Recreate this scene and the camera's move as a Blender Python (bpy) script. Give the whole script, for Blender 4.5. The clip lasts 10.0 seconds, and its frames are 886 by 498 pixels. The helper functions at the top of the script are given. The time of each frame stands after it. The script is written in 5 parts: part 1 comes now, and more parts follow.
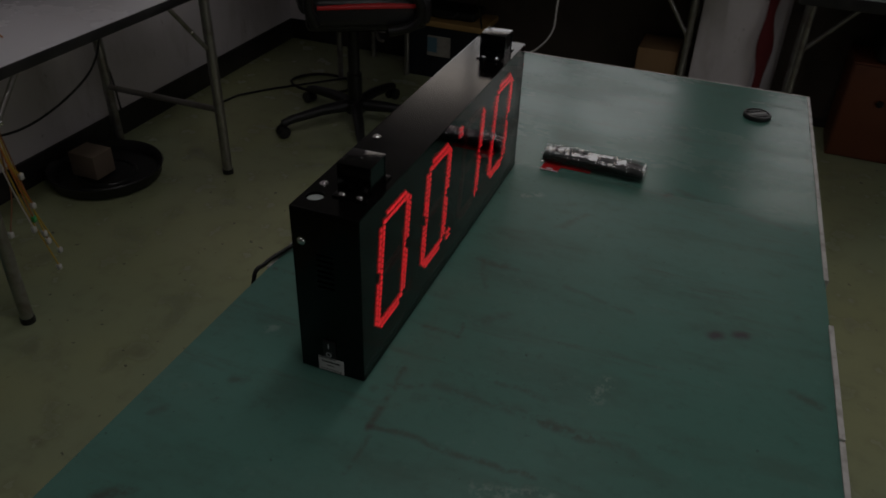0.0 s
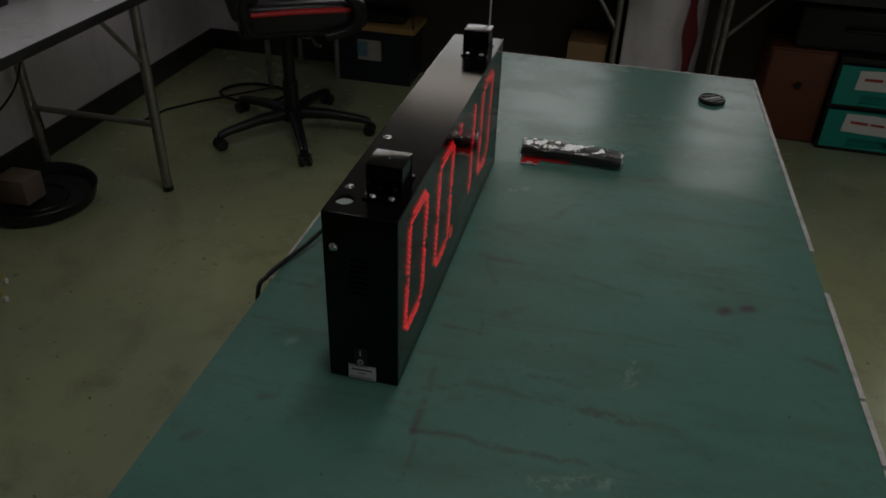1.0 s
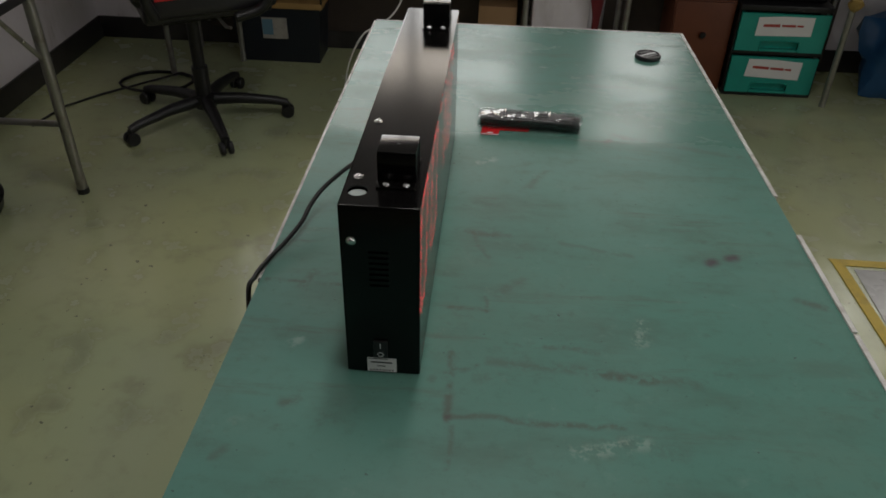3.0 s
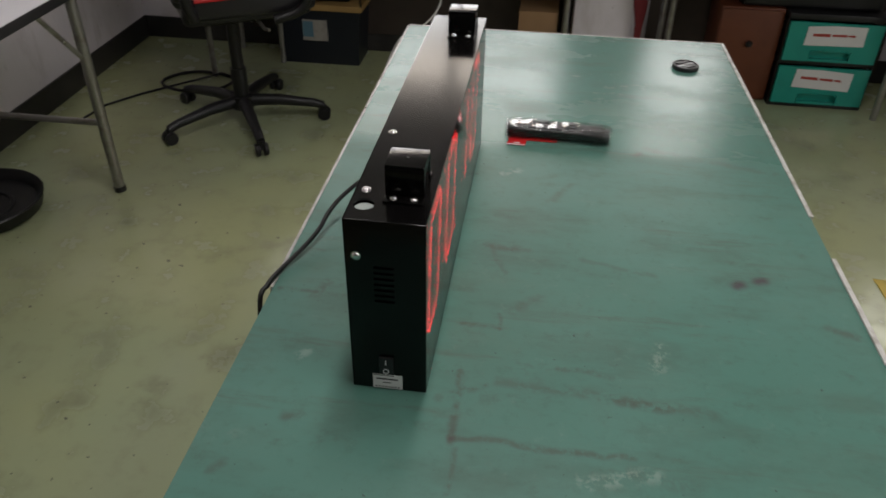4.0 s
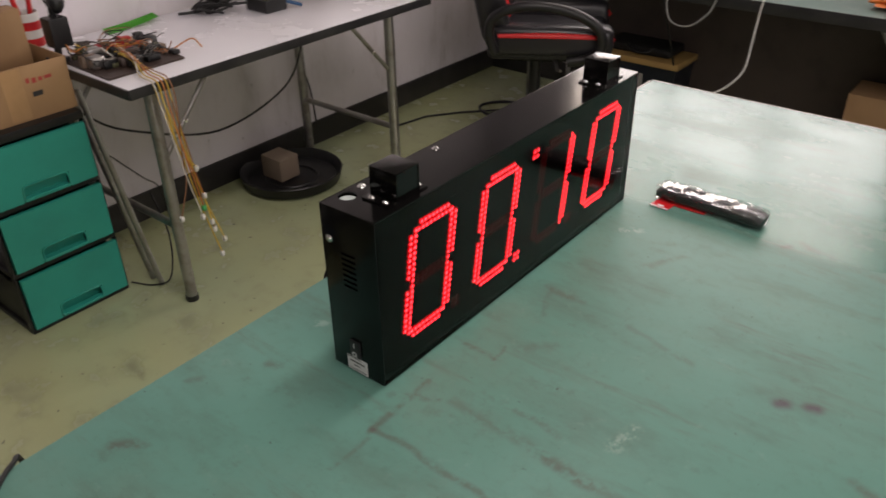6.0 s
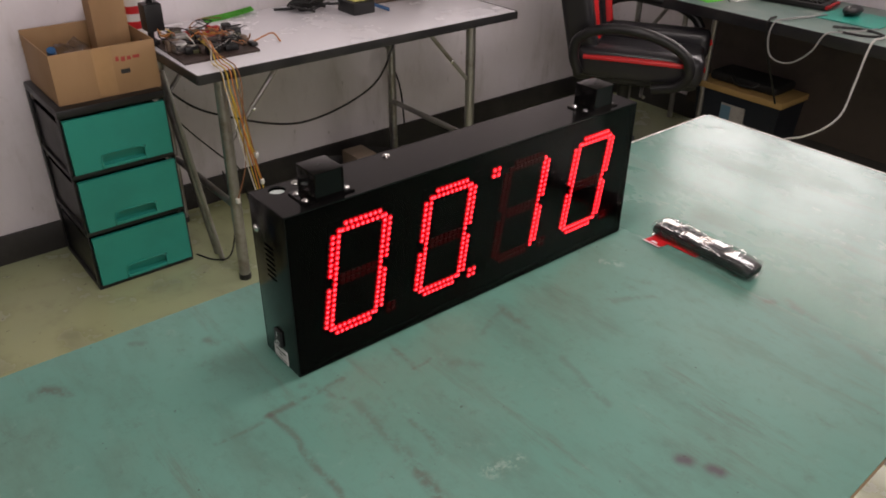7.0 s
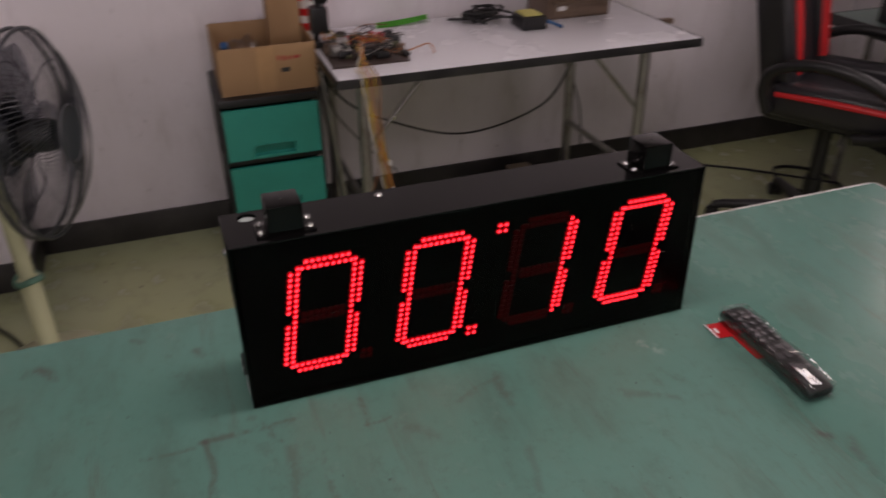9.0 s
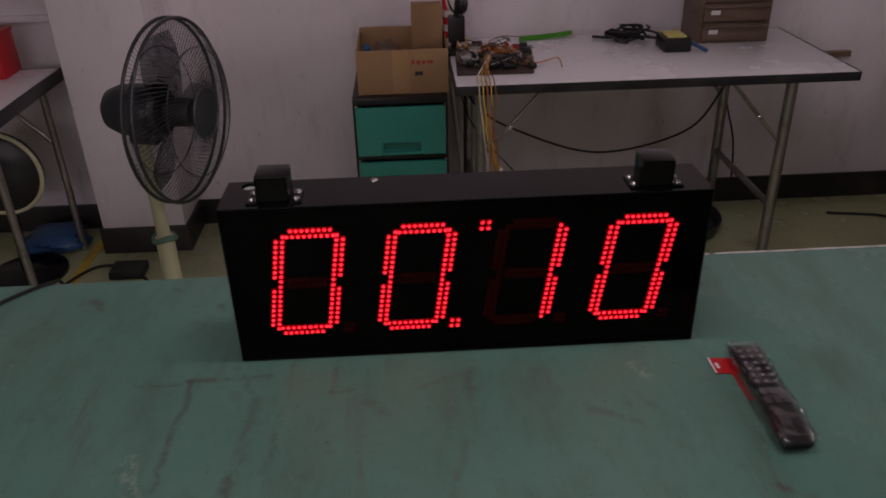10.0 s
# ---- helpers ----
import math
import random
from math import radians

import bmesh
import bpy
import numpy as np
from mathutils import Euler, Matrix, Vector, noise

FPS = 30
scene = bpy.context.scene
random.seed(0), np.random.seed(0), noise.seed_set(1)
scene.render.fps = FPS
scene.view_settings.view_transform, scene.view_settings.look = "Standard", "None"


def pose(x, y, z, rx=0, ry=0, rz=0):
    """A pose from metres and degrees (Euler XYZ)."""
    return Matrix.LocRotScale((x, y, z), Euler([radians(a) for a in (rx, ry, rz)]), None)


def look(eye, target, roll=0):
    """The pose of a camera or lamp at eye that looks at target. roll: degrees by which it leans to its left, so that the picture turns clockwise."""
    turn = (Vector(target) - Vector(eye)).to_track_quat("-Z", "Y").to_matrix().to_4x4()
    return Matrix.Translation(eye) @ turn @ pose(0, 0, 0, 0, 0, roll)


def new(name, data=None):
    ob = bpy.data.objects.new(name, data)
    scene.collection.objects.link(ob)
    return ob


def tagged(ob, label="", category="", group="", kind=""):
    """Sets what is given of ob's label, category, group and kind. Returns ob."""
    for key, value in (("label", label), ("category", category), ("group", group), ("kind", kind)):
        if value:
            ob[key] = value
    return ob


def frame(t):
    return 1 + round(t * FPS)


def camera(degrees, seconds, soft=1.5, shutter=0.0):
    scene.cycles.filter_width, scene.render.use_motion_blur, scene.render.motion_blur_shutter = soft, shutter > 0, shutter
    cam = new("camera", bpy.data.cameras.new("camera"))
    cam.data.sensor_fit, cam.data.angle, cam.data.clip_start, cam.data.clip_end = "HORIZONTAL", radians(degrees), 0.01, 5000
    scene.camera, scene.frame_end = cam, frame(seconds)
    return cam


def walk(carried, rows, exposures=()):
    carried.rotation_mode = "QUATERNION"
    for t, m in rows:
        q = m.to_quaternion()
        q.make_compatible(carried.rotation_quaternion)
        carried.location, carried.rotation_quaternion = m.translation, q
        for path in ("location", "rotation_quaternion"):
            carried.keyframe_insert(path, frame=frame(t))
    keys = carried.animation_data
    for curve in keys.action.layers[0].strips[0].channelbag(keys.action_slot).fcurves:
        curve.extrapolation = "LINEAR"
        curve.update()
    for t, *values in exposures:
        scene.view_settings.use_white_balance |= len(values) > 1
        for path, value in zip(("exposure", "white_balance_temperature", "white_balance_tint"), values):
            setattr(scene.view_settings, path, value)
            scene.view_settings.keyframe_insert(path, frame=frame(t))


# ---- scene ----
cam = camera(59.2, 10.0, 1.7, 0.4)
PATH = [
    (0, (0.401, -0.767, 1.569), (-0.176, 0.793, 0.458), 2.1),
    (0.5, (0.314, -0.844, 1.562), (-0.122, 0.768, 0.461), 3.0),
    (1, (0.244, -0.814, 1.551), (-0.125, 0.818, 0.455), 2.1),
    (1.5, (0.194, -0.753, 1.55), (-0.095, 0.874, 0.424), 0.4),
    (2, (0.135, -0.766, 1.544), (-0.055, 0.86, 0.396), 0.6),
    (2.2, (0.116, -0.782, 1.55), (-0.015, 0.845, 0.396), 1.4),
    (3.3, (0.081, -0.814, 1.552), (-0.026, 0.817, 0.399), 1.4),
    (3.5, (0.091, -0.807, 1.554), (-0.033, 0.832, 0.414), 1.4),
    (4, (0.123, -0.773, 1.551), (-0.092, 0.847, 0.4), 0.9),
    (4.5, (0.189, -0.728, 1.542), (-0.206, 0.851, 0.38), 1.6),
    (5, (0.297, -0.737, 1.545), (-0.311, 0.826, 0.457), 0.2),
    (5.5, (0.494, -0.73, 1.534), (-0.378, 0.743, 0.501), 0.7),
    (5.8, (0.583, -0.684, 1.54), (-0.412, 0.698, 0.492), -0.6),
    (6, (0.638, -0.637, 1.54), (-0.442, 0.685, 0.499), -1.0),
    (6.2, (0.695, -0.574, 1.528), (-0.448, 0.689, 0.481), 0.0),
    (7.3, (0.913, -0.397, 1.557), (-0.458, 0.664, 0.56), -0.2),
    (7.5, (0.931, -0.375, 1.561), (-0.453, 0.676, 0.572), -0.7),
    (8, (0.947, -0.305, 1.548), (-0.471, 0.701, 0.561), -1.2),
    (8.5, (0.936, -0.148, 1.566), (-0.583, 0.692, 0.571), 1.4),
    (9, (0.952, -0.022, 1.562), (-0.677, 0.545, 0.551), -0.7),
    (9.5, (1.016, 0.174, 1.548), (-0.69, 0.25, 0.507), -1.0),
    (9.8, (1.051, 0.261, 1.527), (-0.697, 0.335, 0.558), -1.0),
    (10, (1.077, 0.299, 1.538), (-0.677, 0.369, 0.579), -1.5),
]
EXPOSURES = [(0.0, -2.35, 6500, 13), (0.5, -2.65, 6500, 11), (1.0, -1.95, 6500, 9), (1.5, -1.35, 6500, 9), (2.0, -0.9, 6600, 9), (3.5, -0.6, 6600, 10), (4.0, -0.3, 6600, 11), (4.5, -0.22, 6700, 13), (5.0, -0.20, 6850, 16), (5.5, 0.15, 7000, 18),
             (7.5, 0.2, 6900, 21), (8.5, -0.17, 6800, 24), (9.0, -0.42, 6900, 28), (9.5, -0.80, 6900, 30), (10.0, -1.2, 6900, 36)]
walk(cam, [(t, look(eye, target, roll)) for t, eye, target, roll in PATH], EXPOSURES)

# ---- light: overcast daylight through the windows, two added overhead fills ----
world = bpy.data.worlds.new("sky")
scene.world = world
world.use_nodes = True
sky = world.node_tree.nodes.new("ShaderNodeTexSky")
sky.sky_type, sky.sun_disc, sky.sun_elevation, sky.sun_rotation = "NISHITA", False, radians(40), radians(20)
world.node_tree.links.new(sky.outputs[0], world.node_tree.nodes["Background"].inputs[0])
world.node_tree.nodes["Background"].inputs[1].default_value = 0.08


def area_light(name, centre, target, wide, high, watts, colour=(1.0, 0.985, 0.96)):
    lamp = bpy.data.lights.new(name, "AREA")
    lamp.shape, lamp.size, lamp.size_y, lamp.energy, lamp.color = "RECTANGLE", wide, high, watts, colour
    ob = new(name, lamp)
    ob.matrix_world = look(centre, target)
    return ob


WEST, NORTH, EAST, SOUTH, TOP = -2.08, 3.20, 3.60, -3.00, 2.70
# x0, x1, z0, z1 of the north windows; y0, y1, z0, z1 of the east window
NORTH_WINDOWS = [(-1.55, 0.22, 1.30, 2.28), (0.60, 1.08, 1.30, 2.28), (2.1, 3.3, 1.30, 2.28)]
EAST_WINDOW = (-2.5, 0.5, 1.05, 2.15)
TRANSOM = 2.00  # height of the bar between the clear lower panes and the warmer-tinted upper ones
for x0, x1, z0, z1 in NORTH_WINDOWS:
    mid = (x0 + x1) / 2
    low, high = (z0 + TRANSOM) / 2, (TRANSOM + 0.05 + z1) / 2
    area_light("window_daylight", (mid, NORTH + 0.13, low), (mid, 0, low), x1 - x0, TRANSOM - z0, 13 * (x1 - x0))
    area_light("window_daylight", (mid, NORTH + 0.13, high), (mid, 0, high), x1 - x0, z1 - TRANSOM - 0.05, 6.0 * (x1 - x0), (1.0, 0.88, 0.74))
y0, y1, z0, z1 = EAST_WINDOW
area_light("window_daylight", (EAST + 0.13, (y0 + y1) / 2, (z0 + z1) / 2), (0, (y0 + y1) / 2, (z0 + z1) / 2), y1 - y0, z1 - z0, 52)
FILL_LAMPS = [(1.10, -0.40, 12), (0.03, 0.42, 19)]  # x, y, watts of fill lights added overhead, out of view
for x, y, watts in FILL_LAMPS:
    area_light("overhead_fill", (x, y, 2.585), (x, y, 0), 0.16, 1.2, watts, (1.0, 0.97, 0.96))


# ---- materials ----
def nodes_of(m):
    m.use_nodes = True
    t = m.node_tree
    return t, t.nodes, t.links, t.nodes["Principled BSDF"]


def mix_colour(t, fac, a, b, blend="MIX"):
    n = t.nodes.new("ShaderNodeMix")
    n.data_type, n.blend_type, n.clamp_factor = "RGBA", blend, True
    for sock, v in ((n.inputs[0], fac), (n.inputs[6], a), (n.inputs[7], b)):
        if isinstance(v, bpy.types.NodeSocket):
            t.links.new(v, sock)
        elif isinstance(v, (int, float)):
            sock.default_value = v
        else:
            sock.default_value = (*v, 1)
    return n.outputs[2]


def maths(t, op, a, b=0.0, clamp=False):
    n = t.nodes.new("ShaderNodeMath")
    n.operation, n.use_clamp = op, clamp
    for sock, v in ((n.inputs[0], a), (n.inputs[1], b)):
        if isinstance(v, bpy.types.NodeSocket):
            t.links.new(v, sock)
        else:
            sock.default_value = v
    return n.outputs[0]


def noise_of(t, scale, detail=4.0, rough=0.55, stretch=None, position=False):
    if position:
        c = t.nodes.new("ShaderNodeNewGeometry").outputs["Position"]
    else:
        c = t.nodes.new("ShaderNodeTexCoord").outputs["Object"]
    if stretch:
        mp = t.nodes.new("ShaderNodeMapping")
        mp.inputs["Scale"].default_value = stretch
        t.links.new(c, mp.inputs[0])
        c = mp.outputs[0]
    n = t.nodes.new("ShaderNodeTexNoise")
    n.inputs["Scale"].default_value, n.inputs["Detail"].default_value, n.inputs["Roughness"].default_value = scale, detail, rough
    t.links.new(c, n.inputs["Vector"])
    return n.outputs["Fac"]


def ramp_of(t, src, lo, hi):
    n = t.nodes.new("ShaderNodeMapRange")
    n.interpolation_type = "SMOOTHSTEP"
    n.inputs[1].default_value, n.inputs[2].default_value = lo, hi
    t.links.new(src, n.inputs[0])
    return n.outputs[0]


def mat(name, colour, rough=0.5, metal=0.0, dirt=None, amount=0.35, scale=6.0, grain=60.0, bump=0.05, stretch=None, spec=0.5, coat=0.0, rvar=0.3):
    """A surface with blotches at one scale and grain at another, in colour, roughness and relief."""
    m = bpy.data.materials.new(name)
    t, n, l, b = nodes_of(m)
    dirt = dirt or tuple(c * 0.55 for c in colour)
    big, fine = noise_of(t, scale, 5, 0.6, stretch), noise_of(t, grain, 3, 0.6, stretch)
    f = maths(t, "MULTIPLY", ramp_of(t, big, 0.42, 0.72), amount)
    f = maths(t, "ADD", f, maths(t, "MULTIPLY", maths(t, "SUBTRACT", fine, 0.5), amount * 0.5), True)
    l.new(mix_colour(t, f, colour, dirt), b.inputs["Base Color"])
    l.new(maths(t, "ADD", maths(t, "MULTIPLY", maths(t, "SUBTRACT", big, 0.5), rvar), rough, True), b.inputs["Roughness"])
    b.inputs["Metallic"].default_value = metal
    b.inputs["Specular IOR Level"].default_value = spec
    b.inputs["Coat Weight"].default_value = coat
    if bump:
        k = n.new("ShaderNodeBump")
        k.inputs["Strength"].default_value, k.inputs["Distance"].default_value = bump, 0.002
        l.new(fine, k.inputs["Height"])
        l.new(k.outputs[0], b.inputs["Normal"])
    return m


def glow(name, colour, strength):
    m = bpy.data.materials.new(name)
    t, n, l, b = nodes_of(m)
    b.inputs["Base Color"].default_value = (*colour, 1)
    b.inputs["Emission Color"].default_value = (*colour, 1)
    b.inputs["Emission Strength"].default_value = strength
    b.inputs["Roughness"].default_value = 0.3
    return m


def clear(name, tint, rough=0.02, ior=0.035, gain=4.5):
    """A thin clear sheet: lets tinted light through, mirrors more at a glance; ior: its gloss seen face on."""
    m = bpy.data.materials.new(name)
    m.use_nodes = True
    t = m.node_tree
    t.nodes.clear()
    out, mx = t.nodes.new("ShaderNodeOutputMaterial"), t.nodes.new("ShaderNodeMixShader")
    tr, gl, fr = t.nodes.new("ShaderNodeBsdfTransparent"), t.nodes.new("ShaderNodeBsdfGlossy"), t.nodes.new("ShaderNodeLayerWeight")
    tr.inputs[0].default_value, gl.inputs["Roughness"].default_value = (*tint, 1), rough
    fr.inputs[0].default_value = 0.5
    g4 = maths(t, "POWER", fr.outputs["Facing"], gain)
    t.links.new(maths(t, "ADD", maths(t, "MULTIPLY", g4, 0.9), ior, True), mx.inputs[0])
    t.links.new(tr.outputs[0], mx.inputs[1])
    t.links.new(gl.outputs[0], mx.inputs[2])
    t.links.new(mx.outputs[0], out.inputs[0])
    return m


def streak(t, place, a, b, width):
    """1 on a rubbed mark from a to b (x, y in metres), fading to 0 at its width."""
    def vec(op, p, q):
        n = t.nodes.new("ShaderNodeVectorMath")
        n.operation = op
        for sock, v in ((n.inputs[0], p), (n.inputs[1], q)):
            if isinstance(v, bpy.types.NodeSocket):
                t.links.new(v, sock)
            else:
                sock.default_value = v
        return n
    ba = Vector((b[0] - a[0], b[1] - a[1], 0))
    pa = vec("SUBTRACT", place, (a[0], a[1], 0)).outputs[0]
    h = maths(t, "DIVIDE", vec("DOT_PRODUCT", pa, ba).outputs["Value"], ba.length_squared, True)
    s = t.nodes.new("ShaderNodeVectorMath")
    s.operation = "SCALE"
    s.inputs[0].default_value = ba
    t.links.new(h, s.inputs["Scale"])
    d = vec("LENGTH", vec("SUBTRACT", pa, s.outputs[0]).outputs[0], (0, 0, 0)).outputs["Value"]
    return ramp_of(t, d, width * 1.5, width * 0.1)


def flat_place(t, wobble=0.012, scale=16):
    """World place with z dropped, and a little noise in it."""
    g = t.nodes.new("ShaderNodeNewGeometry")
    n = t.nodes.new("ShaderNodeTexNoise")
    n.inputs["Scale"].default_value, n.inputs["Detail"].default_value = scale, 4
    t.links.new(g.outputs["Position"], n.inputs["Vector"])
    s = t.nodes.new("ShaderNodeVectorMath")
    s.operation = "MULTIPLY_ADD"
    s.inputs[1].default_value = (wobble * 2, wobble * 2, 0)
    t.links.new(n.outputs["Color"], s.inputs[0])
    o = t.nodes.new("ShaderNodeVectorMath")
    o.operation = "MULTIPLY_ADD"
    o.inputs[1].default_value, o.inputs[2].default_value = (1, 1, 0), (-wobble, -wobble, 0)
    t.links.new(g.outputs["Position"], o.inputs[0])
    t.links.new(o.outputs[0], s.inputs[2])
    return s.outputs[0]


def mat_mat():
    """Worn green vinyl sheet of the work table with its scuffs and ink blots; rubbed dull nearer the clock, still shiny beyond."""
    m = bpy.data.materials.new("green_vinyl")
    t, n, l, b = nodes_of(m)
    big, mid, fine = noise_of(t, 2.2, 3, 0.5, None, True), noise_of(t, 9, 5, 0.6, (0.6, 1.5, 1), True), noise_of(t, 150, 3, 0.6, None, True)
    cloud = noise_of(t, 5.5, 6, 0.62, (0.7, 1.2, 1), True)
    c = mix_colour(t, ramp_of(t, big, 0.3, 0.75), (0.085, 0.213, 0.171), (0.113, 0.250, 0.208))
    c = mix_colour(t, maths(t, "MULTIPLY", ramp_of(t, cloud, 0.45, 0.72), 0.30), c, (0.135, 0.215, 0.168))
    c = mix_colour(t, maths(t, "MULTIPLY", ramp_of(t, mid, 0.45, 0.80), 0.55), c, (0.070, 0.115, 0.088))
    c = mix_colour(t, maths(t, "MULTIPLY", ramp_of(t, noise_of(t, 7, 7, 0.7, (0.35, 2.6, 1), True), 0.55, 0.76), 0.65), c, (0.095, 0.085, 0.065))
    c = mix_colour(t, maths(t, "MULTIPLY", ramp_of(t, noise_of(t, 55, 4, 0.7, (1, 1, 1), True), 0.5, 0.8), 0.3), c, (0.06, 0.11, 0.085))
    c = mix_colour(t, maths(t, "MULTIPLY", ramp_of(t, noise_of(t, 30, 5, 0.7, None, True), 0.58, 0.85), 0.3), c, (0.25, 0.34, 0.29))
    c = mix_colour(t, maths(t, "MULTIPLY", ramp_of(t, noise_of(t, 17, 8, 0.75, (1, 1.4, 1), True), 0.54, 0.74), 0.4), c, (0.075, 0.095, 0.075))
    c = mix_colour(t, maths(t, "MULTIPLY", ramp_of(t, noise_of(t, 85, 2, 0.5, None, True), 0.74, 0.78), 0.6), c, (0.04, 0.04, 0.035))
    broken = noise_of(t, 42, 4, 0.65, None, True)
    p = flat_place(t)
    marks = [((0.044, -0.072), (0.285, -0.072), 0.006, 0.55), ((0.046, -0.08), (0.043, 0.05), 0.006, 0.6), ((0.02, -0.005), (0.08, 0.028), 0.007, 0.5),
             ((0.05, 0.378), (0.12, 0.375), 0.010, 0.5), ((0.06, 0.375), (0.09, 0.30), 0.006, 0.3), ((0.13, 0.085), (0.26, 0.075), 0.007, 0.45),
             ((0.10, 0.04), (0.40, 0.02), 0.011, 0.4), ((0.25, 0.03), (0.34, 0.028), 0.012, 0.5), ((0.03, 0.16), (0.09, 0.155), 0.006, 0.45), ((0.09, 0.155), (0.092, 0.19), 0.004, 0.4),
             ((-0.183, -0.07), (-0.167, -0.066), 0.010, 0.55), ((-0.25, -0.17), (-0.240, -0.158), 0.009, 0.4), ((-0.215, 0.19), (-0.205, 0.23), 0.009, 0.4),
             ((0.605, 0.24), (0.645, 0.215), 0.009, 0.55), ((0.22, 0.36), (0.34, 0.33), 0.008, 0.3), ((-0.28, 0.20), (-0.13, 0.195), 0.005, 0.5),
             ((-0.22, -0.32), (-0.19, -0.29), 0.012, 0.7), ((0.33, 0.765), (0.345, 0.78), 0.008, 0.7), ((0.36, 0.80), (0.62, 0.73), 0.012, 0.35), ((0.28, -0.10), (0.36, -0.11), 0.014, 0.3),
             ((0.05, -0.16), (0.055, -0.09), 0.005, 0.4), ((0.16, 0.55), (0.2, 0.62), 0.01, 0.35), ((0.11, 0.20), (0.15, 0.24), 0.012, 0.3)]
    for a, e, w, k in marks:
        c = mix_colour(t, maths(t, "MULTIPLY", maths(t, "MULTIPLY", streak(t, p, a, e, w), ramp_of(t, broken, 0.34, 0.58)), min(1.0, k * 0.95)), c, (0.078, 0.058, 0.050))
    for a, e, w in (((0.478, 0.325), (0.486, 0.331), 0.017), ((0.518, 0.345), (0.528, 0.347), 0.014)):
        c = mix_colour(t, maths(t, "MULTIPLY", streak(t, p, a, e, w * 0.8), 0.8), c, (0.075, 0.045, 0.06))
    for a, e, w in (((0.22, -0.12), (0.31, -0.10), 0.014), ((0.06, 0.64), (0.09, 0.66), 0.012), ((0.33, 0.10), (0.335, 0.15), 0.012), ((-0.2, 0.05), (-0.19, 0.06), 0.009)):
        c = mix_colour(t, maths(t, "MULTIPLY", maths(t, "MULTIPLY", streak(t, p, a, e, w), ramp_of(t, noise_of(t, 60, 4, 0.7, None, True), 0.45, 0.6)), 0.5), c, (0.30, 0.40, 0.34))
    l.new(c, b.inputs["Base Color"])
    b.inputs["Specular IOR Level"].default_value = 0.30
    # the far part of the sheet keeps its shine; the line between them is uneven
    sep = n.new("ShaderNodeSeparateXYZ")
    l.new(flat_place(t, 0.02, 6), sep.inputs[0])
    shiny = ramp_of(t, sep.outputs["Y"], 0.72, 0.80)
    r = maths(t, "ADD", maths(t, "MULTIPLY", ramp_of(t, mid, 0.25, 0.8), 0.07), 0.40)
    r = maths(t, "ADD", r, maths(t, "MULTIPLY", maths(t, "SUBTRACT", cloud, 0.5), 0.25))
    l.new(maths(t, "SUBTRACT", r, maths(t, "MULTIPLY", shiny, 0.17), True), b.inputs["Roughness"])
    k = n.new("ShaderNodeBump")
    k.inputs["Strength"].default_value, k.inputs["Distance"].default_value = 0.07, 0.002
    l.new(maths(t, "ADD", maths(t, "MULTIPLY", noise_of(t, 16, 3, 0.5, (0.8, 1.3, 1), True), 0.5), maths(t, "MULTIPLY", fine, 0.12)), k.inputs["Height"])
    l.new(k.outputs[0], b.inputs["Normal"])
    return m


def mat_floor():
    """Worn, stained epoxy paint on concrete, yellowish green."""
    m = bpy.data.materials.new("painted_concrete")
    t, n, l, b = nodes_of(m)
    big, mid, fine = noise_of(t, 1.1, 3, 0.5, None, True), noise_of(t, 8, 4, 0.55, None, True), noise_of(t, 120, 3, 0.6, None, True)
    c = mix_colour(t, ramp_of(t, big, 0.35, 0.7), (0.410, 0.435, 0.235), (0.355, 0.405, 0.250))
    c = mix_colour(t, maths(t, "MULTIPLY", ramp_of(t, mid, 0.45, 0.8), 0.5), c, (0.16, 0.16, 0.11))
    spots = noise_of(t, 38, 3, 0.5, None, True)
    c = mix_colour(t, maths(t, "MULTIPLY", ramp_of(t, spots, 0.69, 0.73), 0.7), c, (0.05, 0.05, 0.045))
    c = mix_colour(t, maths(t, "MULTIPLY", ramp_of(t, noise_of(t, 25, 2, 0.5, None, True), 0.72, 0.80), 0.25), c, (0.36, 0.39, 0.27))
    p = flat_place(t, 0.03, 7)
    for a, e, w in (((-0.75, 0.75), (-0.55, 0.95), 0.05), ((-0.9, 0.55), (-0.8, 0.75), 0.04), ((-0.95, 1.2), (-0.7, 1.35), 0.05), ((-1.3, 0.2), (-0.6, 0.1), 0.012)):
        c = mix_colour(t, maths(t, "MULTIPLY", maths(t, "MULTIPLY", streak(t, p, a, e, w), ramp_of(t, mid, 0.4, 0.6)), 0.3), c, (0.13, 0.13, 0.09))
    l.new(c, b.inputs["Base Color"])
    l.new(maths(t, "ADD", maths(t, "MULTIPLY", ramp_of(t, mid, 0.3, 0.8), 0.22), 0.13, True), b.inputs["Roughness"])
    k = n.new("ShaderNodeBump")
    k.inputs["Strength"].default_value, k.inputs["Distance"].default_value = 0.2, 0.003
    l.new(maths(t, "ADD", mid, maths(t, "MULTIPLY", fine, 0.15)), k.inputs["Height"])
    l.new(k.outputs[0], b.inputs["Normal"])
    return m


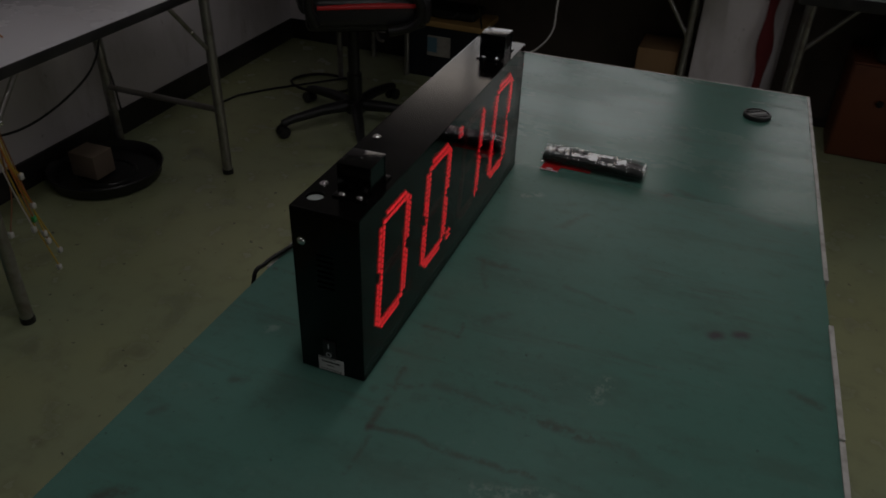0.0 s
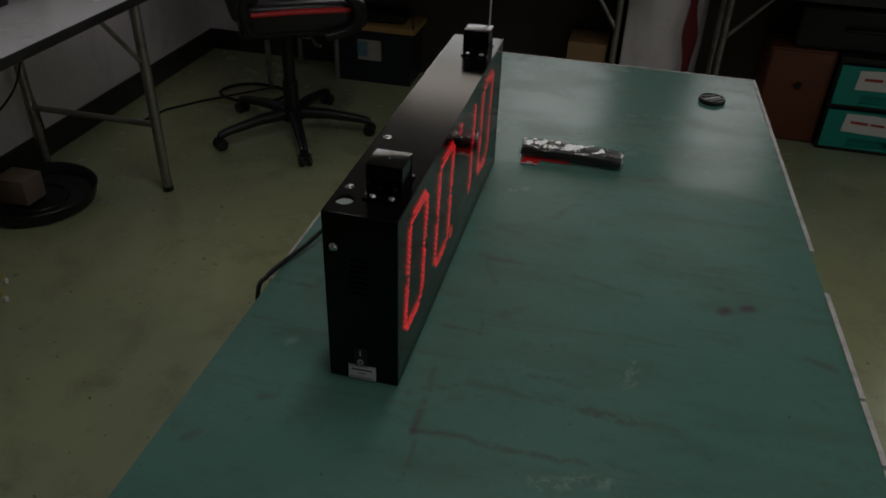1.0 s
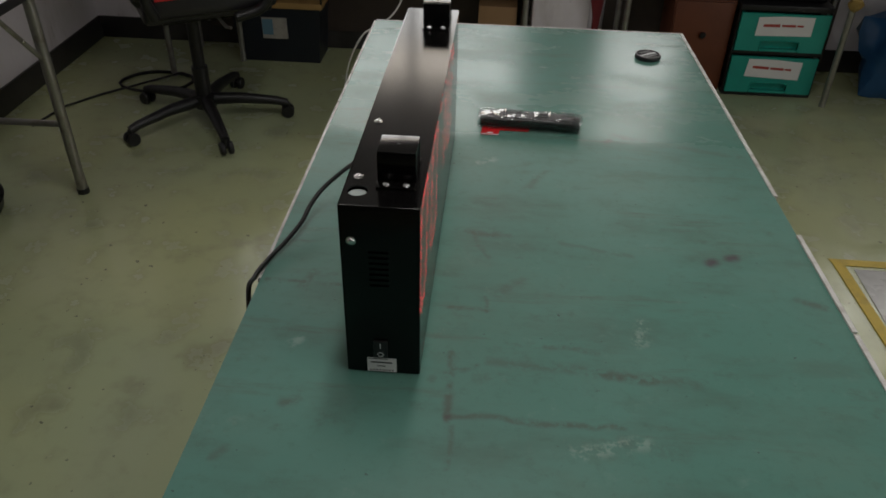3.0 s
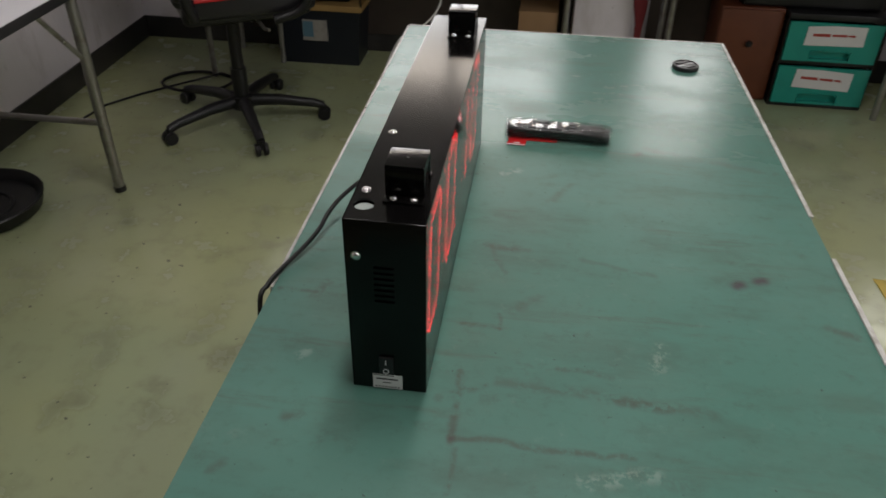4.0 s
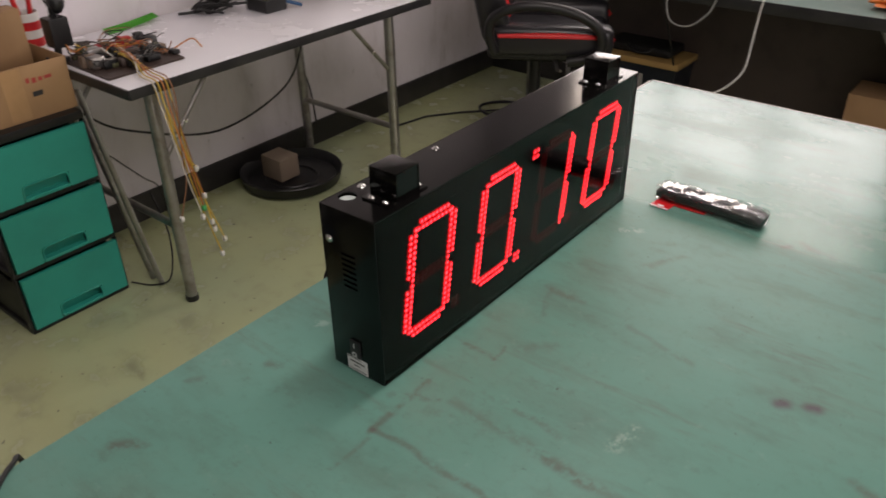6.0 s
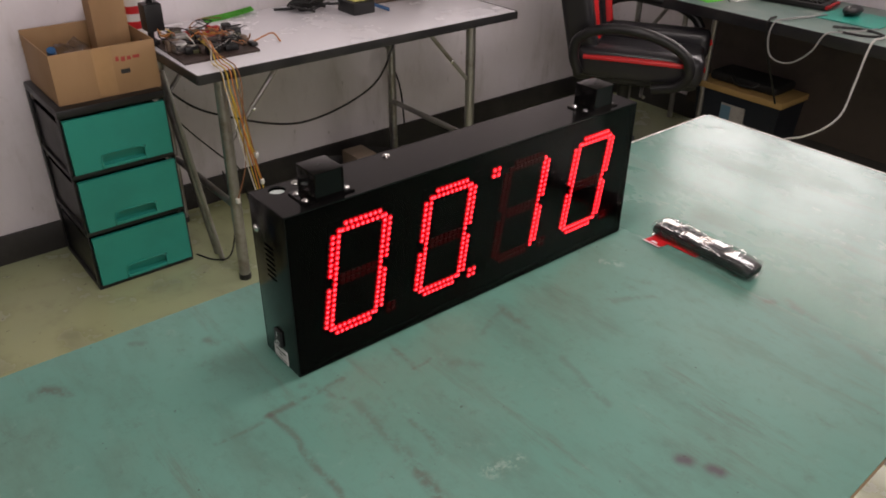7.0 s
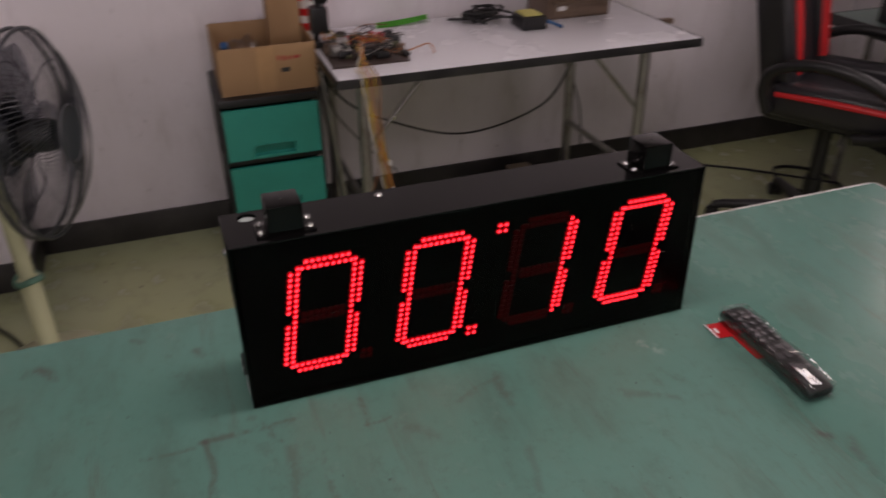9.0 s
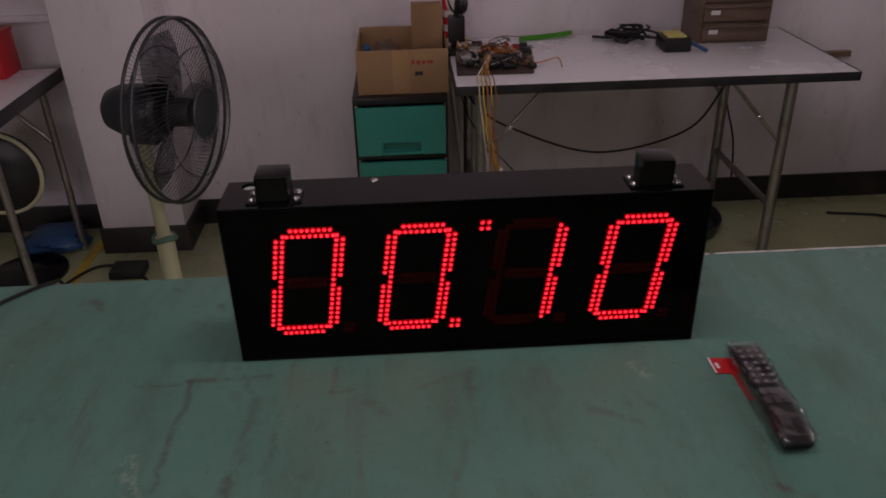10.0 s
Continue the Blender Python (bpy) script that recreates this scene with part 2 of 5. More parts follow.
def mat_wall():
    """White wall paint, greyed and smeared with old dirt."""
    m = bpy.data.materials.new("white_wall_paint")
    t, n, l, b = nodes_of(m)
    big, mid = noise_of(t, 1.7, 6, 0.65, (1, 1, 0.7), True), noise_of(t, 12, 6, 0.7, None, True)
    c = mix_colour(t, maths(t, "MULTIPLY", ramp_of(t, big, 0.45, 0.75), 0.45), (0.77, 0.725, 0.765), (0.53, 0.485, 0.495))
    c = mix_colour(t, maths(t, "MULTIPLY", ramp_of(t, mid, 0.6, 0.8), 0.35), c, (0.36, 0.32, 0.29))
    c = mix_colour(t, maths(t, "MULTIPLY", ramp_of(t, noise_of(t, 4.5, 7, 0.7, (1.6, 1.6, 0.45), True), 0.50, 0.78), 0.5), c, (0.40, 0.35, 0.33))
    c = mix_colour(t, maths(t, "MULTIPLY", ramp_of(t, noise_of(t, 28, 4, 0.6, (1, 1, 0.5), True), 0.66, 0.74), 0.4), c, (0.22, 0.19, 0.17))
    l.new(c, b.inputs["Base Color"])
    b.inputs["Roughness"].default_value = 0.55
    k = n.new("ShaderNodeBump")
    k.inputs["Strength"].default_value, k.inputs["Distance"].default_value = 0.15, 0.003
    l.new(noise_of(t, 90, 4, 0.6, None, True), k.inputs["Height"])
    l.new(k.outputs[0], b.inputs["Normal"])
    return m


GREEN_MAT, FLOOR, WALL = mat_mat(), mat_floor(), mat_wall()
# ceiling is out of view; grey set low so bracket and table mirror less
CEILING = mat("darkened_ceiling", (0.25, 0.245, 0.24), 0.7)
# walls out of view, coloured dark to dim bounce and the clock's reflections
DARKENED_WALL = mat("darkened_grey_wall", (0.10, 0.095, 0.09), 0.6, scale=1.5)
SKIRT = mat("dark_skirting_paint", (0.022, 0.02, 0.02), 0.45, amount=0.5, dirt=(0.07, 0.065, 0.06))
BLACK_STEEL = mat("black_powder_coat", (0.0028, 0.0026, 0.0026), 0.15, amount=0.2, grain=500, bump=0, dirt=(0.006, 0.0055, 0.005), spec=0.26, rvar=0.04)
BLACK_PLASTIC = mat("black_plastic", (0.007, 0.007, 0.008), 0.42, amount=0.3, dirt=(0.022, 0.021, 0.02), grain=200)
BLACK_RUBBER = mat("black_rubber", (0.007, 0.007, 0.007), 0.55, amount=0.3, grain=200)
STEEL = mat("worn_steel", (0.36, 0.35, 0.34), 0.36, 0.85, dirt=(0.16, 0.13, 0.10), amount=0.55, scale=18)
SCREW = mat("bright_screw_steel", (0.75, 0.74, 0.72), 0.2, 1.0, amount=0.15, bump=0)
WHITE_TRIM = mat("white_edge_trim", (0.62, 0.61, 0.58), 0.45, dirt=(0.25, 0.22, 0.18), amount=0.6, scale=30)
WOOD_EDGE = mat("bare_board_edge", (0.36, 0.22, 0.12), 0.7, dirt=(0.16, 0.09, 0.05), stretch=(1, 12, 12))
LAMINATE = mat("white_laminate", (0.84, 0.83, 0.87), 0.25, dirt=(0.55, 0.54, 0.54), amount=0.05, scale=5, bump=0)
BLACK_EDGE = mat("black_table_edging", (0.015, 0.015, 0.017), 0.4, dirt=(0.06, 0.058, 0.055), amount=0.4)
TEAL = mat("teal_plastic", (0.012, 0.30, 0.235), 0.36, dirt=(0.01, 0.21, 0.17), amount=0.35, bump=0.01)
PAPER = mat("white_paper", (0.74, 0.73, 0.72), 0.8, amount=0.1, bump=0.02)
INK = mat("black_print", (0.03, 0.03, 0.03), 0.6, bump=0)
WHITE_PRINT = mat("white_print", (0.8, 0.8, 0.8), 0.5, bump=0, amount=0.1)
VOID = mat("dark_slit", (0.0015, 0.0015, 0.0015), 1.0, bump=0, spec=0.0)
ACRYLIC = clear("smoked_acrylic", (0.86, 0.74, 0.74), 0.015, 0.008)
LED_ON = glow("lit_led", (1.0, 0.006, 0.016), 0.30)
LED_CORE = glow("lit_led_core", (1.0, 0.034, 0.048), 7.5)
LED_OFF = mat("unlit_led", (0.060, 0.0008, 0.0016), 0.8, spec=0.05, bump=0, amount=0.2)


# ---- builders ----
def shaded(bm, first):
    """Marks the faces from number first on as smoothly curved."""
    bm.faces.ensure_lookup_table()
    for f in bm.faces[first:]:
        f.smooth = True
    return bm


def box(bm, lo, hi, bevel=0.0, segments=2):
    """Adds a block from corner lo to corner hi, its edges rounded by bevel."""
    n0 = len(bm.faces)
    v = [bm.verts.new((x, y, z)) for x in (lo[0], hi[0]) for y in (lo[1], hi[1]) for z in (lo[2], hi[2])]
    f = [bm.faces.new([v[i] for i in q]) for q in ((0, 1, 3, 2), (4, 6, 7, 5), (0, 4, 5, 1), (2, 3, 7, 6), (0, 2, 6, 4), (1, 5, 7, 3))]
    if bevel:
        edges = {e for q in f for e in q.edges}
        bmesh.ops.bevel(bm, geom=list(edges), offset=bevel, segments=segments, affect="EDGES", profile=0.6)
    return shaded(bm, n0) if segments > 2 else bm


def tube(bm, points, radius, sides=8, closed=False, taper=None, flat=1.0):
    """Sweeps a round rod along points. taper: radius factors point by point."""
    n0 = len(bm.faces)
    pts = [Vector(p) for p in points]
    n = len(pts)
    rings, up = [], None
    for i, p in enumerate(pts):
        a = pts[(i - 1) % n] if closed or i else p
        b = pts[(i + 1) % n] if closed or i < n - 1 else p
        d = (b - a).normalized()
        if up is None:
            up = d.orthogonal().normalized()
        up = (up - d * up.dot(d)).normalized()
        side = d.cross(up)
        r = radius * (taper[i] if taper else 1)
        rings.append([bm.verts.new(p + r * (math.cos(2 * math.pi * k / sides) * up + flat * math.sin(2 * math.pi * k / sides) * side)) for k in range(sides)])
    for i in range(n if closed else n - 1):
        q, s = rings[i], rings[(i + 1) % n]
        for k in range(sides):
            bm.faces.new((q[k], q[(k + 1) % sides], s[(k + 1) % sides], s[k]))
    if not closed:
        bm.faces.new(rings[0][::-1])
        bm.faces.new(rings[-1])
    return shaded(bm, n0)


def smooth_path(points, steps=8):
    """A Catmull-Rom curve through points."""
    p = [Vector(q) for q in points]
    p = [2 * p[0] - p[1], *p, 2 * p[-1] - p[-2]]
    out = []
    for i in range(1, len(p) - 2):
        for k in range(steps):
            s = k / steps
            a, b, c, d = p[i - 1:i + 3]
            out.append(0.5 * ((2 * b) + (c - a) * s + (2 * a - 5 * b + 4 * c - d) * s * s + (3 * b - a - 3 * c + d) * s ** 3))
    return out + [p[-2]]


def lathe(bm, profile, m=None, sides=32):
    """Turns (radius, height) pairs about z, then moves them by m."""
    m = m or Matrix()
    n0, rings = len(bm.faces), []
    for r, z in profile:
        if r < 1e-6:
            rings.append([bm.verts.new(m @ Vector((0, 0, z)))])
        else:
            rings.append([bm.verts.new(m @ Vector((r * math.cos(2 * math.pi * k / sides), r * math.sin(2 * math.pi * k / sides), z))) for k in range(sides)])
    for a, b in zip(rings, rings[1:]):
        for k in range(sides):
            j = (k + 1) % sides
            q = [a[k % len(a)], a[j % len(a)], b[j % len(b)], b[k % len(b)]]
            q = list(dict.fromkeys(q))
            if len(q) > 2:
                bm.faces.new(q)
    return shaded(bm, n0)


def slab(bm, outline, z0, z1, m=None):
    """A plate with the outline of (x, y) pairs between z0 and z1, then moved by m."""
    m = m or Matrix()
    lo = [bm.verts.new(m @ Vector((x, y, z0))) for x, y in outline]
    hi = [bm.verts.new(m @ Vector((x, y, z1))) for x, y in outline]
    bm.faces.new(lo[::-1])
    bm.faces.new(hi)
    for k in range(len(lo)):
        j = (k + 1) % len(lo)
        bm.faces.new((lo[k], lo[j], hi[j], hi[k]))
    return bm


def rounded(w, h, r, steps=5, cx=0.0, cy=0.0):
    """The outline of a w by h rectangle with corners of radius r."""
    out = []
    for sx, sy, a in ((1, 1, 0), (-1, 1, 90), (-1, -1, 180), (1, -1, 270)):
        for k in range(steps + 1):
            q = radians(a + 90 * k / steps)
            out.append((cx + sx * (w / 2 - r) + r * math.cos(q), cy + sy * (h / 2 - r) + r * math.sin(q)))
    return out


LOCAL = set()


def thing(name, label, category, at=(0, 0, 0), turn=None, group="", kind=""):
    """An Empty at a thing's base. With turn (degrees about z) its parts are built in its own axes, else in the world's."""
    ob = new(name)
    ob.empty_display_size = 0.05
    ob.matrix_basis = pose(*at, 0, 0, turn or 0)
    if turn is not None:
        LOCAL.add(ob.name)
    return tagged(ob, label, category, group, kind)


def mesh_of(name, bm, material, smooth=50):
    bmesh.ops.recalc_face_normals(bm, faces=bm.faces)
    me = bpy.data.meshes.new(name)
    bm.to_mesh(me)
    bm.free()
    me.materials.append(material)
    if smooth == "all":
        me.polygons.foreach_set("use_smooth", [True] * len(me.polygons))
    elif smooth:
        me.set_sharp_from_angle(angle=radians(smooth))
    return me


def part(name, bm, material, parent, label="", smooth=50):
    ob = new(name, mesh_of(name, bm, material, smooth))
    ob.parent = parent
    if parent.type == "EMPTY" and parent.name not in LOCAL:
        ob.matrix_parent_inverse = parent.matrix_basis.inverted()
    return tagged(ob, label) if label else ob


def solid(name, bm, material, label, category, kind="", group="", smooth=50):
    """A thing that is one mesh, in world axes."""
    return tagged(new(name, mesh_of(name, bm, material, smooth)), label, category, group, kind)


B = bmesh.new

# ---- the room ----
THICK = 0.22
solid("floor", box(B(), (WEST - THICK, SOUTH - THICK, -0.12), (EAST + THICK, NORTH + THICK, 0)), FLOOR, "worn yellowish green painted concrete floor with stains", "floor", "structure")
solid("ceiling", box(B(), (WEST - THICK, SOUTH - THICK, TOP), (EAST + THICK, NORTH + THICK, TOP + 0.12)), CEILING, "unseen grey ceiling, darkened to dim its reflection", "ceiling", "structure")
solid("wall_west", box(B(), (WEST - THICK, SOUTH - THICK, 0), (WEST, NORTH + THICK, TOP)), WALL, "smudged white painted wall behind the white table", "wall", "structure")
solid("wall_south", box(B(), (WEST, SOUTH - THICK, 0), (EAST, SOUTH, TOP)), DARKENED_WALL, "unseen grey wall, darkened to dim its reflection", "wall", "structure")


def pierced_wall(name, along_x, face, depth, lo, hi, holes, label, paint):
    """A wall with window openings: a pier or a panel for each piece of wall round them."""
    bm = B()
    def block(a, b, z0, z1):
        if along_x:
            box(bm, (a, face, z0), (b, face + depth, z1))
        else:
            box(bm, (face, a, z0), (face + depth, b, z1))
    at = lo
    for a, b, z0, z1 in holes:
        block(at, a, 0, TOP)
        block(a, b, 0, z0)
        block(a, b, z1, TOP)
        at = b
    block(at, hi, 0, TOP)
    return solid(name, bm, paint, label, "wall", "structure")


pierced_wall("wall_north", True, NORTH, THICK, WEST, EAST + THICK, NORTH_WINDOWS, "dim white painted wall with windows behind the desk", WALL)
pierced_wall("wall_east", False, EAST, THICK, SOUTH - THICK, NORTH, [EAST_WINDOW], "unseen grey wall with a window, darkened to dim its reflection", DARKENED_WALL)

FRAME = mat("window_frame_paint", (0.5, 0.5, 0.5), 0.4)


def window(name, along_x, face, a, b, z0, z1):
    w = thing(name, "bright window with a painted metal frame", "window", ((a + b) / 2, face, z0) if along_x else (face, (a + b) / 2, z0), kind="structure")
    def bar(nm, p, q, r, s):
        if along_x:
            part(nm, box(B(), (p, face + 0.03, r), (q, face + 0.07, s), 0.004), FRAME, w)
        else:
            part(nm, box(B(), (face + 0.03, p, r), (face + 0.07, q, s), 0.004), FRAME, w)
    bar("window_sill", a, b, z0, z0 + 0.045)
    bar("window_frame", a, b, z1 - 0.045, z1)
    if along_x:
        bar("transom", a, b, TRANSOM, TRANSOM + 0.05)
    panes = 3 if b - a > 1.0 else 1
    for k in range(panes + 1):
        x = a + (b - a - 0.04) * k / panes
        for low, high in ((z0 + 0.045, TRANSOM), (TRANSOM + 0.05, z1 - 0.045)) if along_x else ((z0 + 0.045, z1 - 0.045),):
            bar("mullion", x, x + 0.04, low, high)


for i, (x0, x1, z0, z1) in enumerate(NORTH_WINDOWS):
    window("window_%d" % (i + 1), True, NORTH, x0, x1, z0, z1)
window("window_3", False, EAST, *EAST_WINDOW)

PILLAR = (-1.835, -0.975, -0.64)
solid("pillar_west", box(B(), (WEST, PILLAR[1], 0), (PILLAR[0], PILLAR[2], TOP), 0.006), WALL, "square white painted pillar standing out from the wall", "pillar", "structure")
solid("pillar_north", box(B(), (0.235, 2.84, 0), (0.50, NORTH, TOP), 0.006), WALL, "square grey-white pillar between the far tables", "pillar", "structure")
SK, SD = 0.115, 0.012
bm = B()
box(bm, (WEST, SOUTH, 0), (WEST + SD, PILLAR[1], SK), 0.003)
box(bm, (WEST, PILLAR[2], 0), (WEST + SD, NORTH, SK), 0.003)
box(bm, (PILLAR[0], PILLAR[1] - SD, 0), (PILLAR[0] + SD, PILLAR[2] + SD, SK), 0.003)
box(bm, (WEST + SD, PILLAR[2], 0), (PILLAR[0], PILLAR[2] + SD, SK), 0.003)
box(bm, (WEST + SD, PILLAR[1] - SD, 0), (PILLAR[0], PILLAR[1], SK), 0.003)
box(bm, (WEST + SD, NORTH - SD, 0), (0.235, NORTH, SK), 0.003)
box(bm, (0.50, NORTH - SD, 0), (EAST, NORTH, SK), 0.003)
solid("baseboard", bm, SKIRT, "dark brown-black painted skirting along the walls", "baseboard", "structure")

# ---- work table ----
TX0, TY0, TY1, TZ = -0.290, -0.62, 1.498, 0.75


def right_edge(y):
    """The table's right edge runs a little in towards the far end."""
    return 0.672 - 0.034 * y


TX1 = right_edge(TY1)
table = thing("work_table", "large work table covered with worn green vinyl", "table", ((TX0 + TX1) / 2, (TY0 + TY1) / 2, 0))
part("board", slab(B(), [(TX0 + 0.003, TY0), (right_edge(TY0) - 0.003, TY0), (right_edge(TY1) - 0.003, TY1), (TX0 + 0.003, TY1)], TZ - 0.030, TZ - 0.0045), WOOD_EDGE, table, "bare wooden board edge")
bm = B()
nx, ny = 12, 26
grid = {}
for i in range(nx + 1):
    for j in range(ny + 1):
        y = TY0 + (TY1 - TY0) * j / ny
        x = TX0 + (right_edge(y) - TX0) * i / nx
        sag = 0.0016 * noise.noise((x * 3, y * 3, 1)) if 0 < i < nx and 0 < j < ny else 0.0
        grid[i, j] = bm.verts.new((x, y, TZ + min(0.0, sag)))
for i in range(nx):
    for j in range(ny):
        bm.faces.new((grid[i, j], grid[i + 1, j], grid[i + 1, j + 1], grid[i, j + 1]))
edge = [e for e in bm.edges if e.is_boundary]
low = bmesh.ops.extrude_edge_only(bm, edges=edge)["geom"]
for v in low:
    if isinstance(v, bmesh.types.BMVert):
        v.co.z = TZ - 0.004
part("table_cover", shaded(bm, 0), GREEN_MAT, table, "worn green vinyl table cover with dark scuffs", 30)
# white edge strips: whole at the far end, broken into lengths towards the near end
for y0, y1, dz in ((0.57, 1.498, 0), (0.16, 0.43, 0.001), (0.03, 0.155, 0.0), (-0.08, 0.022, -0.001), (-0.62, -0.09, 0)):
    part("edge_strip", slab(B(), [(right_edge(y0) - 0.002, y0), (right_edge(y0) + 0.006, y0), (right_edge(y1) + 0.006, y1), (right_edge(y1) - 0.002, y1)], TZ - 0.028 + dz, TZ + 0.002 + dz), WHITE_TRIM, table, "chipped white plastic edge strip")
for y0, y1 in ((0.20, 0.90), (0.91, 1.49)):
    part("edge_strip", box(B(), (TX0 - 0.005, y0, TZ - 0.028), (TX0 + 0.001, y1, TZ + 0.0012), 0.0015), WHITE_TRIM, table, "chipped white plastic edge strip")
part("edge_strip", box(B(), (TX0, TY1 - 0.001, TZ - 0.028), (TX1, TY1 + 0.005, TZ + 0.001), 0.0015), WHITE_TRIM, table, "chipped white plastic edge strip")
for x in (TX0 + 0.06, TX1 - 0.10):
    for y in (TY0 + 0.08, TY1 - 0.12):
        part("leg", box(B(), (x, y, 0), (x + 0.035, y + 0.035, TZ - 0.0705), 0.003), STEEL, table)
bm = B()
for x in (TX0 + 0.06, TX1 - 0.10):
    box(bm, (x, TY0 + 0.08, TZ - 0.07), (x + 0.035, TY1 - 0.085, TZ - 0.0305), 0.003)
for y in (TY0 + 0.08, TY1 - 0.12):
    box(bm, (TX0 + 0.096, y, TZ - 0.069), (TX1 - 0.101, y + 0.035, TZ - 0.031), 0.003)
part("underframe", bm, STEEL, table)

# ---- LED clock ----
CL, CD, CH = 0.764, 0.105, 0.282
Z0 = TZ + 0.001
clock = thing("led_clock", "black metal LED wall clock lit in red, standing on the table", "clock", (-CD / 2, CL / 2, TZ))
CT = Z0 + CH
t1 = 0.0025
part("back_plate", box(B(), (-CD, 0, Z0), (-CD + t1, CL, CT), 0.0008), BLACK_STEEL, clock, "black powder-coated sheet steel")
part("end_plate", box(B(), (-CD + t1, 0, Z0), (-0.0005, t1, CT), 0.0008), BLACK_STEEL, clock)
part("end_plate", box(B(), (-CD + t1, CL - t1, Z0), (-0.0005, CL, CT), 0.0008), BLACK_STEEL, clock)
part("bottom_plate", box(B(), (-CD + t1, t1, Z0), (-0.0005, CL - t1, Z0 + t1)), BLACK_STEEL, clock)
# top plate, with the round cable hole left open at the near end
HX, HY, HR = -0.0855, 0.0375, 0.0135
outer = [(-CD + t1, t1), (-0.0005, t1), (-0.0005, CL - t1), (-CD + t1, CL - t1)]
bm = B()
for z, flip in ((CT, False), (CT - t1, True)):
    o4 = [bm.verts.new((x, y, z)) for x, y in outer]
    c24 = [bm.verts.new((HX + HR * math.cos(radians(a)), HY + HR * math.sin(radians(a)), z)) for a in range(0, 360, 15)]
    loop = [bm.edges.new((o4[k], o4[(k + 1) % 4])) for k in range(4)] + [bm.edges.new((c24[k], c24[(k + 1) % 24])) for k in range(24)]
    bmesh.ops.triangle_fill(bm, edges=loop, use_beauty=True)
    if flip:
        for k in range(24):
            bm.faces.new((c24[k], c24[(k + 1) % 24], up24[(k + 1) % 24], up24[k]))
        for k in range(4):
            bm.faces.new((o4[k], o4[(k + 1) % 4], up4[(k + 1) % 4], up4[k]))
    up4, up24 = o4, c24
part("top_plate", bm, BLACK_STEEL, clock, "black sheet steel top with a cable hole", 20)
# acrylic front, let in between the steel edges
panel = part("front_panel", box(B(), (-0.0030, t1, Z0 + t1), (-0.0003, CL - t1, CT - t1)), ACRYLIC, clock, "glossy smoked acrylic front")
part("circuit_board", box(B(), (-0.0125, 0.008, Z0 + 0.008), (-0.0100, CL - 0.008, CT - 0.008)), VOID, clock, "black display board")

DW, DH, SHEAR = 0.1135, 0.198, 0.150
DZ = 0.7945


def led_row(a, b, count):
    return [(a[0] + (b[0] - a[0]) * k / (count - 1), a[1] + (b[1] - a[1]) * k / (count - 1)) for k in range(count)]


i0, i1, o = 0.0147, 0.0045, DW
SEGMENTS = {
    "top": led_row((0.026, DH - 0.0045), (DW - 0.026, DH - 0.0045), 8) + led_row((0.0205, DH - 0.0145), (DW - 0.0205, DH - 0.0145), 9),
    "bottom": led_row((0.026, 0.0045), (DW - 0.026, 0.0045), 8) + led_row((0.0205, 0.0145), (DW - 0.0205, 0.0145), 9),
    "middle": led_row((0.028, DH / 2 + 0.0052), (DW - 0.028, DH / 2 + 0.0052), 7) + led_row((0.028, DH / 2 - 0.0052), (DW - 0.028, DH / 2 - 0.0052), 7),
    "upper_left": led_row((i1, 0.112), (i1, 0.176), 8) + led_row((i0, 0.104), (i0, 0.184), 10),
    "lower_left": led_row((i1, DH - 0.112), (i1, DH - 0.176), 8) + led_row((i0, DH - 0.104), (i0, DH - 0.184), 10),
    "upper_right": led_row((o - i1, 0.112), (o - i1, 0.176), 8) + led_row((o - i0, 0.104), (o - i0, 0.184), 10),
    "lower_right": led_row((o - i1, DH - 0.112), (o - i1, DH - 0.176), 8) + led_row((o - i0, DH - 0.104), (o - i0, DH - 0.184), 10),
}
DOT = [(u, v) for u in (-0.0052, 0.0052) for v in (-0.0052, 0.0052)]


def leds(spots, origin, radius, front):
    """Round LED faces: low six-sided domes on the board, at (u, v) from a digit's corner, leaning with it."""
    bm = B()
    for u, v in spots:
        y, z = origin + u + SHEAR * v, DZ + v
        back = [bm.verts.new((-0.0094, y + radius * math.cos(a), z + radius * math.sin(a))) for a in (k * math.pi / 3 for k in range(6))]
        mid = [bm.verts.new((front, y + radius * 0.86 * math.cos(a), z + radius * 0.86 * math.sin(a))) for a in (k * math.pi / 3 for k in range(6))]
        bm.faces.new(mid)
        for k in range(6):
            bm.faces.new((back[k], back[(k + 1) % 6], mid[(k + 1) % 6], mid[k]))
    return bm


